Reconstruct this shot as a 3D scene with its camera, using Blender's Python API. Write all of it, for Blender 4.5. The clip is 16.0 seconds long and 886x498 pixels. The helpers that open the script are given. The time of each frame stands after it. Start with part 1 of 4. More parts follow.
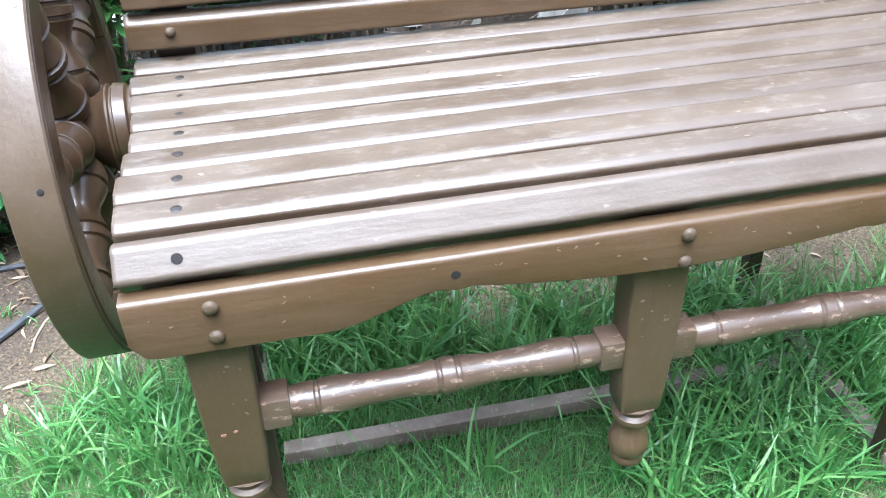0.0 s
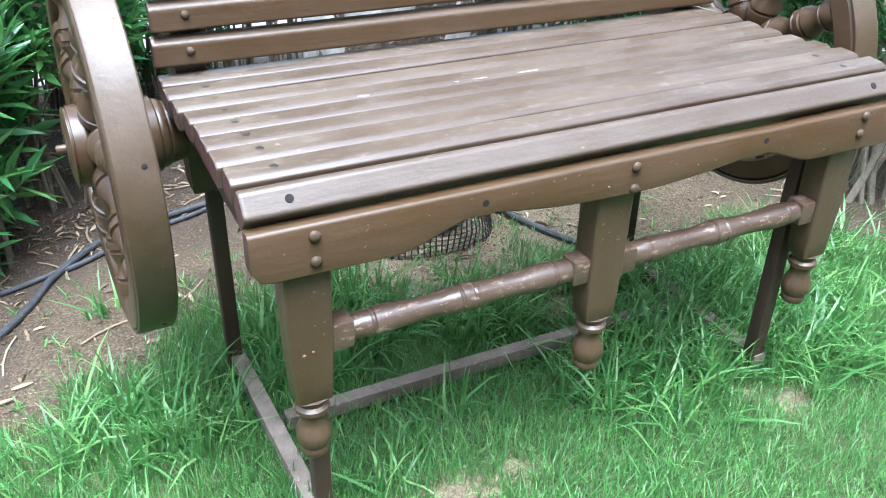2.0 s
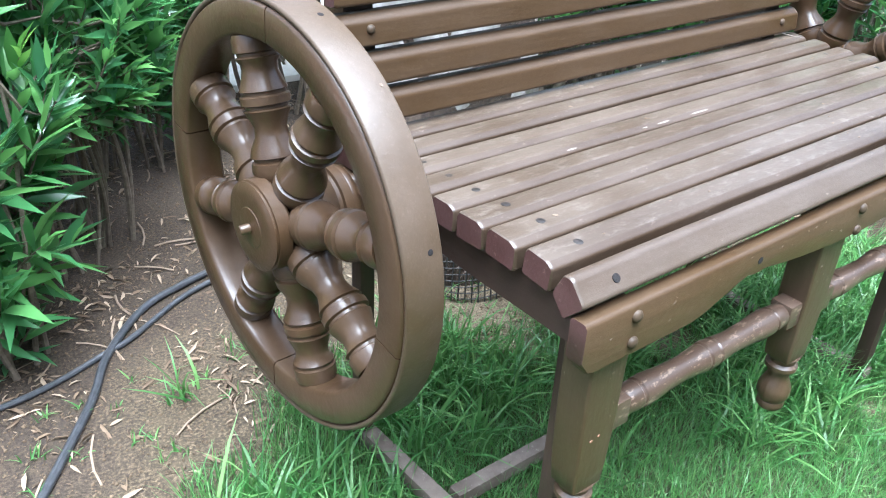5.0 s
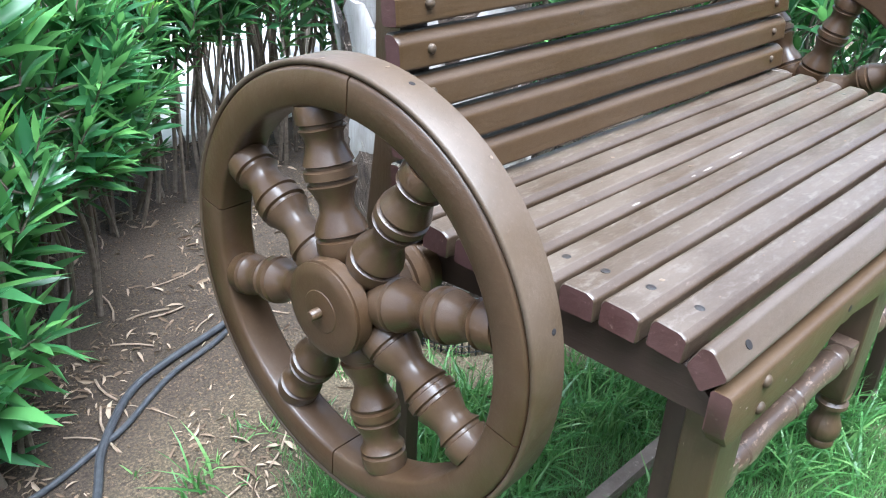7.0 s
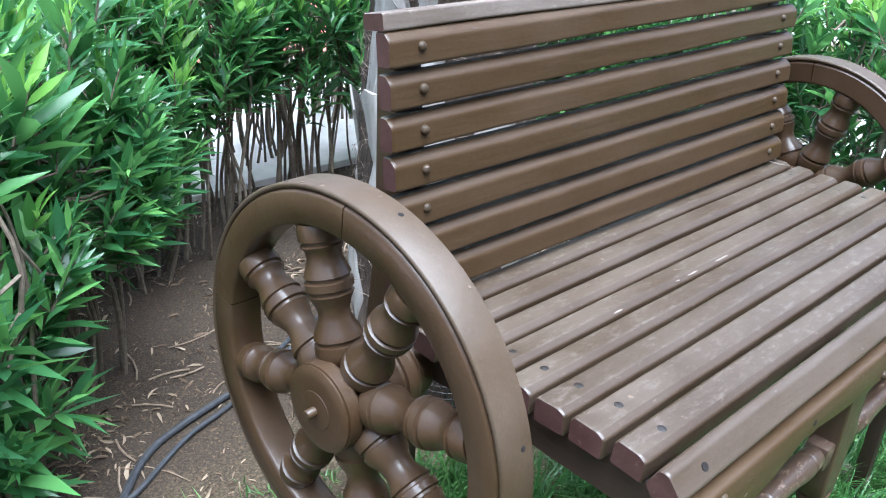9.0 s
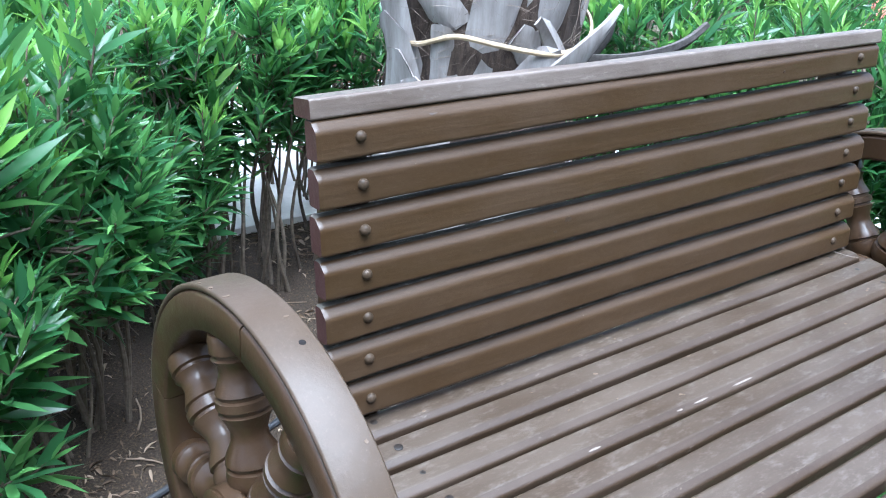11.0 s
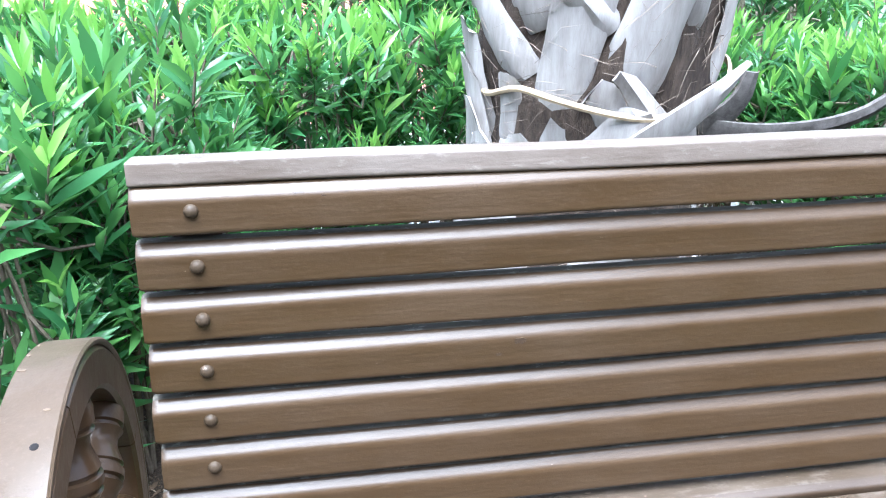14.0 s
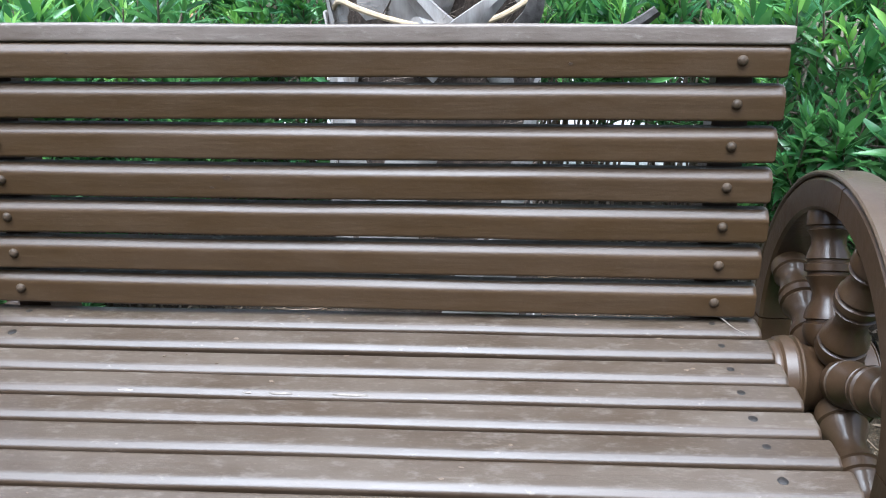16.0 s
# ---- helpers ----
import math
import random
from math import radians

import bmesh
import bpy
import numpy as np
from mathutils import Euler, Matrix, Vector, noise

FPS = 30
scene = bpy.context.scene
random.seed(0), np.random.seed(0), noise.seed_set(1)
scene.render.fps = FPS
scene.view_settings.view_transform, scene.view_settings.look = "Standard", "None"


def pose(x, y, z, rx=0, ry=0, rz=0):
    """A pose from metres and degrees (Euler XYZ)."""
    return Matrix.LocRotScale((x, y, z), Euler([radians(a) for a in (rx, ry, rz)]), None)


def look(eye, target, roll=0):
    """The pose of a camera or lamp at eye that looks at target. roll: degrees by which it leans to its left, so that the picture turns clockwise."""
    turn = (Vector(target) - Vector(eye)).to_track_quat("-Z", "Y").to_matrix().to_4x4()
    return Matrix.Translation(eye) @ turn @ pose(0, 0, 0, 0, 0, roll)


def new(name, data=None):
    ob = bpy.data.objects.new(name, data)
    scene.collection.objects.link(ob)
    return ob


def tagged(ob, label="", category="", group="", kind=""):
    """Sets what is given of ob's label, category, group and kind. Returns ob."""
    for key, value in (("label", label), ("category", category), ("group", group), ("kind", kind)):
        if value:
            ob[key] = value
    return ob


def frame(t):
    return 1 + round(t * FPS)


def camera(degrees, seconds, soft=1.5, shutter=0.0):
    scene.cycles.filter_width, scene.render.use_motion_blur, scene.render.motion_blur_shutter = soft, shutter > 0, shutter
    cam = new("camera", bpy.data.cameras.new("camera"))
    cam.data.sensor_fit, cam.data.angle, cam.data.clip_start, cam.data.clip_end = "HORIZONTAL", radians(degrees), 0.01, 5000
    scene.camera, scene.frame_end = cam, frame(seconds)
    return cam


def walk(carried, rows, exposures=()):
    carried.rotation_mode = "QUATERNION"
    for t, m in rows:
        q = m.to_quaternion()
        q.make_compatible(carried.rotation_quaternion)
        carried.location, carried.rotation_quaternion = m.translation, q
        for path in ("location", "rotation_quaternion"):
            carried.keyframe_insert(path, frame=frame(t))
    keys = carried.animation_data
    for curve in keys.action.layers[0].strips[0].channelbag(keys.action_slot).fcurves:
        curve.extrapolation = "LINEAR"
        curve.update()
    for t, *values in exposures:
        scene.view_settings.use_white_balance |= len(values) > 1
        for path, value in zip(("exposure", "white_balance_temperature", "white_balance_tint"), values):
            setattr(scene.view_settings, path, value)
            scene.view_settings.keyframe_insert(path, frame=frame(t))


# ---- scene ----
cam = camera(55.0, 16.0, soft=1.1)
PATH = [
    (0, (0.098, -0.657, 1.085), (0.409, 0.94, -0.078), -1.9),
    (0.5, (-0.073, -0.689, 1.106), (0.522, 0.846, -0.029), 0.1),
    (1, (-0.142, -0.757, 1.112), (0.582, 0.772, 0.045), 1.2),
    (1.5, (-0.168, -0.838, 1.1), (0.564, 0.715, 0.074), 0.9),
    (2, (-0.266, -0.873, 1.096), (0.511, 0.663, 0.078), 1.3),
    (2.5, (-0.418, -0.886, 1.09), (0.463, 0.593, 0.072), 2.2),
    (3, (-0.497, -0.887, 1.104), (0.483, 0.531, 0.088), 3.8),
    (3.5, (-0.532, -0.806, 1.093), (0.488, 0.593, 0.091), 4.2),
    (4, (-0.558, -0.682, 1.082), (0.474, 0.7, 0.068), 3.5),
    (4.5, (-0.617, -0.574, 1.103), (0.434, 0.796, 0.092), 3.2),
    (7, (-0.798, -0.252, 1.113), (0.504, 0.951, 0.187), 3.1),
    (7.5, (-0.816, -0.255, 1.135), (0.476, 0.953, 0.2), 3.2),
    (8, (-0.83, -0.274, 1.164), (0.452, 0.949, 0.235), 3.4),
    (8.5, (-0.823, -0.308, 1.21), (0.469, 0.931, 0.32), 3.5),
    (11, (-0.495, -0.277, 1.303), (0.579, 1.174, 0.444), 3.7),
    (11.5, (-0.455, -0.174, 1.312), (0.641, 1.254, 0.442), 3.0),
    (12, (-0.39, -0.173, 1.319), (0.658, 1.288, 0.443), 3.1),
    (12.5, (-0.271, -0.261, 1.316), (0.618, 1.317, 0.469), 3.2),
    (13, (-0.174, -0.302, 1.315), (0.564, 1.355, 0.474), 2.8),
    (13.5, (-0.057, -0.259, 1.317), (0.499, 1.466, 0.471), 3.1),
    (14, (0.054, -0.25, 1.316), (0.401, 1.525, 0.461), 1.5),
    (14.5, (0.197, -0.291, 1.3), (0.304, 1.505, 0.426), 0.2),
    (15, (0.385, -0.358, 1.268), (0.326, 1.422, 0.358), -0.4),
    (15.5, (0.493, -0.473, 1.285), (0.488, 1.294, 0.349), 0.4),
    (16, (0.636, -0.586, 1.296), (0.549, 1.19, 0.381), -0.4),
]
STOPS = [(0, 3.3, 5230), (1.5, 3.2, 5250), (2.5, 3.0, 5250), (3.5, 3.1, 5250), (4.5, 3.15, 5250), (7.0, 3.02, 5250), (8.0, 3.1, 5200), (8.5, 2.72, 5250), (11.0, 2.46, 5020), (11.5, 2.5, 5020), (12.0, 2.94, 5030), (12.5, 2.94, 5100), (13.0, 2.94, 5100), (13.5, 3.17, 5180), (14.0, 3.17, 5180), (14.5, 3.05, 5200), (15.0, 2.75, 5250), (15.5, 2.16, 5280), (16, 2.28, 5280)]
EXPOSURES = [(t, e, kelvin, 8) for t, e, kelvin in STOPS]
walk(cam, [(t, look(eye, target, roll)) for t, eye, target, roll in PATH], EXPOSURES)

# ---- world, sun and light ----
world = bpy.data.worlds.new("sky")
scene.world = world
world.use_nodes = True
wn = world.node_tree.nodes
sky = wn.new("ShaderNodeTexSky")
sky.sky_type = "NISHITA"
sky.sun_disc = False
sky.sun_elevation, sky.sun_rotation = radians(76), radians(200)
sky.air_density, sky.dust_density, sky.ozone_density = 0.6, 6.0, 0.4
wn["Background"].inputs["Strength"].default_value = 0.09
haze = wn.new("ShaderNodeHueSaturation")  # a white overcast sky
haze.inputs["Saturation"].default_value = 0.45
world.node_tree.links.new(sky.outputs[0], haze.inputs["Color"])
world.node_tree.links.new(haze.outputs[0], wn["Background"].inputs["Color"])
sun = new("sun", bpy.data.lights.new("sun", "SUN"))
sun.data.energy, sun.data.angle, sun.data.color = 1.35, radians(54), (1.0, 0.985, 0.955)
sun.matrix_world = look((-1.0, -2.2, 10), (0, 0, 0))


# ---- materials ----
def material(name, rough=0.6, metal=0.0):
    m = bpy.data.materials.new(name)
    m.use_nodes = True
    b = m.node_tree.nodes["Principled BSDF"]
    b.inputs["Roughness"].default_value = rough
    b.inputs["Metallic"].default_value = metal
    return m, m.node_tree.nodes, m.node_tree.links, b


def tex(n, l, scale, detail=5.0, stretch=(1, 1, 1), rough=0.6, own=False):
    c, mp, t = n.new("ShaderNodeTexCoord"), n.new("ShaderNodeMapping"), n.new("ShaderNodeTexNoise")
    mp.inputs["Scale"].default_value = stretch
    t.inputs["Scale"].default_value, t.inputs["Detail"].default_value = scale, detail
    t.inputs["Roughness"].default_value = rough
    l.new(c.outputs["Object"], mp.inputs[0])
    if own:  # each piece its own stretch of the pattern
        off = n.new("ShaderNodeVectorMath")
        off.operation = "SCALE"
        off.inputs[0].default_value = (37.0, 11.0, 23.0)
        l.new(n.new("ShaderNodeObjectInfo").outputs["Random"], off.inputs["Scale"])
        l.new(off.outputs[0], mp.inputs["Location"])
    l.new(mp.outputs[0], t.inputs["Vector"])
    return t.outputs["Fac"]


def ramp(n, l, fac, stops):
    r = n.new("ShaderNodeValToRGB")
    while len(r.color_ramp.elements) < len(stops):
        r.color_ramp.elements.new(0.5)
    for e, (p, c) in zip(r.color_ramp.elements, stops):
        e.position, e.color = p, (*c, 1)
    l.new(fac, r.inputs[0])
    return r.outputs[0]


def blend(n, l, fac, a, b, kind="MIX"):
    m = n.new("ShaderNodeMix")
    m.data_type, m.blend_type = "RGBA", kind
    for sock, v in ((m.inputs[0], fac), (m.inputs[6], a), (m.inputs[7], b)):
        if isinstance(v, (int, float)):
            sock.default_value = v
        elif isinstance(v, tuple):
            sock.default_value = (*v, 1)
        else:
            l.new(v, sock)
    return m.outputs[2]


def bump(n, l, b, height, strength, dist=0.002):
    bp = n.new("ShaderNodeBump")
    bp.inputs["Strength"].default_value, bp.inputs["Distance"].default_value = strength, dist
    l.new(height, bp.inputs["Height"])
    l.new(bp.outputs[0], b.inputs["Normal"])


def value(n, l, fac, lo, hi, a, b):
    m = n.new("ShaderNodeMapRange")
    for i, v in enumerate((lo, hi, a, b)):
        m.inputs[i + 1].default_value = v
    l.new(fac, m.inputs[0])
    return m.outputs[0]


def painted(name, base, worn, stretch, wear=0.62, rough=0.3, scuff=(0.3, 0.23, 0.18), speck=0.12, coat=0.45, edge=0.05, shine=0.5, film_rough=0.22):
    """Brown gloss paint on wood: grain along the piece, dusty film, chips down to pale wood."""
    m, n, l, b = material(name)
    grain = tex(n, l, 90, 6, stretch, own=True)
    film = tex(n, l, 11, 5, tuple(0.5 + 0.5 * v for v in stretch), own=True)
    blot = tex(n, l, 75, 6, tuple(0.4 + 0.6 * s for s in stretch), 0.75, own=True)
    rnd = n.new("ShaderNodeObjectInfo").outputs["Random"]
    col = blend(n, l, value(n, l, film, 0.35, 0.7, 0, 1), base, worn)
    col = blend(n, l, value(n, l, grain, 0.45, 0.75, 0, 0.2), col, tuple(0.55 * c for c in base))
    col = blend(n, l, value(n, l, rnd, 0, 1, 0, 0.3), col, tuple(0.75 * c for c in base))
    col = blend(n, l, value(n, l, blot, wear, wear + edge, 0, 0.75), col, scuff)
    spots = tex(n, l, 260, 5, tuple(0.35 + 0.65 * v for v in stretch), 0.8)
    col = blend(n, l, value(n, l, spots, 0.54, 0.68, 0, speck), col, tuple(0.5 * (a + c) for a, c in zip(worn, scuff)))
    l.new(col, b.inputs["Base Color"])
    l.new(value(n, l, film, 0.3, 0.7, rough - 0.07, rough + 0.16), b.inputs["Roughness"])
    h = n.new("ShaderNodeMath")
    h.operation = "ADD"
    l.new(grain, h.inputs[0]), l.new(blot, h.inputs[1])
    wavy = n.new("ShaderNodeMath")
    wavy.operation = "MULTIPLY_ADD"
    wavy.inputs[1].default_value = 2.2
    l.new(tex(n, l, 34, 3, tuple(0.3 + 0.7 * v for v in stretch), own=True), wavy.inputs[0])
    l.new(h.outputs[0], wavy.inputs[2])
    b.inputs["Coat Weight"].default_value, b.inputs["Coat Roughness"].default_value = coat, film_rough
    b.inputs["Specular IOR Level"].default_value = shine
    bump(n, l, b, wavy.outputs[0], 0.36, 0.0018)
    return m


ALONG, DOWN = (0.06, 1, 1), (1, 1, 0.06)
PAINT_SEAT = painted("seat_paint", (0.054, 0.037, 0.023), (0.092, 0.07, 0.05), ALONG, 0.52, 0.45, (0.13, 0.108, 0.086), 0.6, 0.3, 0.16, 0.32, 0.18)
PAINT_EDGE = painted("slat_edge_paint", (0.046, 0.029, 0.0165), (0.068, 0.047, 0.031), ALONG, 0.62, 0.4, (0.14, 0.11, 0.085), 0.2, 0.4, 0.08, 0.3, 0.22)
PAINT_FRONT = painted("front_slat_paint", (0.06, 0.041, 0.026), (0.09, 0.069, 0.052), ALONG, 0.64, 0.4, (0.17, 0.142, 0.115), 0.25, 0.4, 0.05, 0.3, 0.18)
# pale for dust and for the sky's sheen, both in the base colour
PAINT_RAIL_SHEEN = painted("rail_sheen_paint", (0.125, 0.096, 0.075), (0.2, 0.165, 0.137), ALONG, 0.56, 0.4, (0.27, 0.235, 0.2), 0.3, 0.15, 0.12)
PAINT_BACK = painted("back_paint", (0.0515, 0.0292, 0.0118), (0.066, 0.0405, 0.0205), ALONG, 0.7, 0.42, speck=0.08, coat=0.32, shine=0.24, film_rough=0.2)
PAINT_LEG = painted("leg_paint", (0.055, 0.031, 0.0135), (0.075, 0.047, 0.026), DOWN, 0.67, 0.42, coat=0.25)
PAINT_ROD = painted("rod_paint", (0.058, 0.034, 0.02), (0.1, 0.066, 0.045), ALONG, 0.57, 0.36, (0.26, 0.185, 0.13), 0.25, 0.35)
PAINT_WHEEL = painted("wheel_paint", (0.049, 0.0262, 0.0112), (0.068, 0.041, 0.021), (0.6, 0.6, 0.6), 0.7, 0.42, (0.2, 0.14, 0.095), 0.12, 0.45, shine=0.25, film_rough=0.2)
# wheel brown made paler: some skylight on the hoop is in the colour
PAINT_HOOP_LIT = painted("skylit_hoop_paint", (0.06, 0.038, 0.019), (0.092, 0.066, 0.045), (0.6, 0.6, 0.6), 0.67, 0.42, (0.26, 0.2, 0.155), 0.15, 0.15, shine=0.35, film_rough=0.3)
PAINT_BOLT = painted("bolt_paint", (0.045, 0.03, 0.016), (0.07, 0.047, 0.028), (1, 1, 1), 0.66, 0.5, coat=0.0, shine=0.3)
# reddish brown, with the shade under the seat put into the colour
PAINT_SIDE_SHADED = painted("shaded_side_paint", (0.03, 0.015, 0.009), (0.05, 0.028, 0.018), (1, 0.06, 1), 0.7, 0.55, (0.09, 0.05, 0.035), coat=0.05)
END_RED = painted("end_paint", (0.06, 0.024, 0.02), (0.1, 0.046, 0.04), (1, 1, 1), 0.62, 0.5, (0.16, 0.1, 0.08), coat=0.1)
PAINT_METAL = painted("metal_paint", (0.036, 0.019, 0.014), (0.07, 0.04, 0.028), DOWN, 0.72, 0.5, (0.2, 0.1, 0.06), coat=0.0)
DUSTY_METAL = painted("dusty_metal_paint", (0.085, 0.064, 0.048), (0.2, 0.165, 0.135), (1, 1, 1), 0.6, 0.65, (0.3, 0.26, 0.22), coat=0.0)
LEDGE = painted("dusty_ledge", (0.07, 0.063, 0.048), (0.16, 0.152, 0.128), ALONG, 0.58, 0.8, (0.26, 0.25, 0.22), 0.3, 0.0, shine=0.15)


def plain(name, a, b2, scale, rough, relief=0.3, metal=0.0, stretch=(1, 1, 1), dist=0.002):
    m, n, l, b = material(name, rough, metal)
    f = tex(n, l, scale, 8, stretch, 0.7)
    g = tex(n, l, scale * 0.13, 3)
    col = blend(n, l, value(n, l, f, 0.3, 0.7, 0, 1), a, b2)
    col = blend(n, l, value(n, l, g, 0.35, 0.7, 0, 0.5), col, tuple(0.6 * c for c in a))
    l.new(col, b.inputs["Base Color"])
    bump(n, l, b, f, relief, dist)
    return m


SCREW = plain("screw_paint", (0.006, 0.005, 0.004), (0.03, 0.022, 0.016), 300, 0.45)
HOLE = plain("hole_dark", (0.004, 0.003, 0.003), (0.01, 0.007, 0.006), 200, 0.95)
CABLE = plain("cable_rubber", (0.016, 0.018, 0.021), (0.065, 0.068, 0.074), 60, 0.5)
WIRE = plain("netting_wire", (0.02, 0.022, 0.02), (0.05, 0.045, 0.04), 80, 0.6)
PAVE = plain("pale_paving", (0.72, 0.7, 0.66), (0.85, 0.83, 0.79), 30, 0.85, 0.2)
REDPAVE = plain("red_paving", (0.5, 0.11, 0.08), (0.62, 0.17, 0.12), 30, 0.8, 0.2)
BARK = plain("stem_bark", (0.09, 0.068, 0.048), (0.26, 0.21, 0.155), 70, 0.85, 0.6)
PALE_BARK = plain("pale_stem_bark", (0.17, 0.14, 0.105), (0.38, 0.33, 0.25), 70, 0.85, 0.6)
FIBRE = plain("palm_fibre", (0.03, 0.02, 0.014), (0.15, 0.11, 0.08), 90, 0.95, 1.0, 0, (1, 1, 0.25), 0.01)
BOOT = plain("palm_boot_wood", (0.24, 0.215, 0.19), (0.55, 0.525, 0.495), 34, 0.8, 0.5, 0, (1, 1, 0.16), 0.003)
STALK = plain("dead_stalk_grey", (0.05, 0.043, 0.038), (0.2, 0.185, 0.17), 70, 0.8, 0.6)
KNOT = plain("dark_knot", (0.025, 0.014, 0.008), (0.07, 0.042, 0.022), 260, 0.5)
BARE = plain("bare_pale_wood", (0.13, 0.108, 0.085), (0.36, 0.31, 0.26), 260, 0.8)
NICK = plain("nicked_paint", (0.09, 0.062, 0.04), (0.24, 0.18, 0.125), 260, 0.7)
CHIP = plain("chipped_primer", (0.2, 0.09, 0.05), (0.3, 0.17, 0.1), 90, 0.7)
PATCHES = [(0.152, 0.02), (0.18, 0.022), (0.383, 0.026), (0.475, 0.045), (0.34, 0.01)]
STRAND = plain("palm_strand", (0.11, 0.08, 0.058), (0.3, 0.245, 0.19), 60, 0.9)
STRAP = plain("tan_strap", (0.45, 0.34, 0.2), (0.6, 0.48, 0.32), 80, 0.7)
CRUMB = plain("soil_crumb", (0.06, 0.04, 0.023), (0.24, 0.17, 0.1), 40, 0.95)
TWIG = plain("dry_twig", (0.2, 0.14, 0.09), (0.36, 0.28, 0.2), 50, 0.85)


def leafy(name, dark, mid, light, rough, through_light):
    m, n, l, b = material(name, rough)
    g = n.new("ShaderNodeNewGeometry").outputs["Random Per Island"]
    col = ramp(n, l, g, [(0.0, dark), (0.55, mid), (1.0, light)])
    col = blend(n, l, value(n, l, tex(n, l, 3.0, 2), 0.35, 0.7, 0, 0.6), col, mid)
    l.new(col, b.inputs["Base Color"])
    t, mx = n.new("ShaderNodeBsdfTranslucent"), n.new("ShaderNodeMixShader")
    l.new(blend(n, l, 0.5, col, tuple(min(1, 1.6 * c) for c in light)), t.inputs["Color"])
    mx.inputs[0].default_value = through_light
    l.new(b.outputs[0], mx.inputs[1])
    l.new(t.outputs[0], mx.inputs[2])
    l.new(mx.outputs[0], n["Material Output"].inputs["Surface"])
    return m


LEAF = leafy("oleander_leaf", (0.024, 0.082, 0.036), (0.056, 0.17, 0.056), (0.17, 0.38, 0.095), 0.28, 0.27)
LEAF_YOUNG = leafy("young_leaf", (0.1, 0.27, 0.05), (0.18, 0.38, 0.065), (0.28, 0.49, 0.11), 0.34, 0.35)
DRY = leafy("dry_leaf", (0.06, 0.036, 0.02), (0.16, 0.11, 0.066), (0.48, 0.38, 0.27), 0.8, 0.08)
GRASS = leafy("lawn_blade", (0.03, 0.1, 0.023), (0.074, 0.21, 0.05), (0.22, 0.36, 0.12), 0.42, 0.36)


def soil_material():
    m, n, l, b = material("soil", 0.95)
    fine, mid, big = tex(n, l, 160, 8, rough=0.75), tex(n, l, 22, 6), tex(n, l, 2.2, 4)
    col = ramp(n, l, fine, [(0.34, (0.016, 0.011, 0.007)), (0.5, (0.07, 0.05, 0.027)), (0.68, (0.29, 0.22, 0.13))])
    col = blend(n, l, value(n, l, mid, 0.45, 0.7, 0, 0.35), col, (0.125, 0.094, 0.05))
    col = blend(n, l, value(n, l, big, 0.4, 0.65, 0, 0.6), col, (0.045, 0.032, 0.02))
    # a darker soil tone, mixed in by a per-vertex value
    dk = n.new("ShaderNodeAttribute")
    dk.attribute_name = "dark_soil"
    col = blend(n, l, dk.outputs["Fac"], col, blend(n, l, value(n, l, fine, 0.35, 0.7, 0, 1), (0.012, 0.008, 0.005), (0.09, 0.061, 0.037)))
    at = n.new("ShaderNodeAttribute")
    at.attribute_name = "lawn"
    col = blend(n, l, at.outputs["Fac"], col, blend(n, l, value(n, l, fine, 0.35, 0.65, 0, 1), (0.02, 0.038, 0.01), (0.085, 0.105, 0.035)))
    st = n.new("ShaderNodeAttribute")
    st.attribute_name = "straw"
    col = blend(n, l, st.outputs["Fac"], col, blend(n, l, value(n, l, fine, 0.35, 0.62, 0, 1), (0.1, 0.08, 0.045), (0.31, 0.25, 0.16)))
    l.new(col, b.inputs["Base Color"])
    h = n.new("ShaderNodeMath")
    h.operation = "ADD"
    l.new(fine, h.inputs[0]), l.new(mid, h.inputs[1])
    bump(n, l, b, h.outputs[0], 0.9, 0.008)
    return m


SOIL = soil_material()


# ---- building helpers ----
def mesh_of(bm, name, mat, smooth=True):
    me = bpy.data.meshes.new(name)
    bmesh.ops.recalc_face_normals(bm, faces=bm.faces)
    bm.to_mesh(me)
    bm.free()
    for mm in mat if isinstance(mat, (list, tuple)) else [mat]:
        me.materials.append(mm)
    if smooth:
        me.shade_smooth()
        me.set_sharp_from_angle(angle=radians(38))
    return me


def thing(name, label, category, group="", kind="", at=(0, 0, 0)):
    ob = new(name)
    ob.location = at
    return tagged(ob, label, category, group, kind)


def part(name, bm, mat, parent, label="", place=None, smooth=True):
    ob = new(name, mesh_of(bm, name, mat, smooth) if isinstance(bm, bmesh.types.BMesh) else bm)
    ob.parent = parent
    if place is not None:
        ob.matrix_basis = place
    if label:
        ob["label"] = label
    return ob


def round_rect(w, h, radii, n=4):
    """Outline of a w by h rectangle about its middle; radii from the lower left, counter-clockwise."""
    pts = []
    for (sx, sy, a0), r in zip(((-1, -1, 180), (1, -1, 270), (1, 1, 0), (-1, 1, 90)), radii):
        for k in range(n + 1):
            a = radians(a0 + 90 * k / n)
            pts.append((sx * (w / 2 - r) + r * math.cos(a), sy * (h / 2 - r) + r * math.sin(a)))
    return pts


def filleted(corners, r, n=4):
    """A polygon with its corners rounded."""
    out = []
    for k, c in enumerate(corners):
        p, c, q = Vector(corners[k - 1]), Vector(c), Vector(corners[(k + 1) % len(corners)])
        a, b = c + (p - c).normalized() * r, c + (q - c).normalized() * r
        out.append(tuple(a + (p - c).normalized() * 0.0008))
        for j in range(n + 1):
            t = j / n
            out.append(tuple((1 - t) ** 2 * a + 2 * t * (1 - t) * c + t * t * b))
        out.append(tuple(b + (q - c).normalized() * 0.0008))
    return out


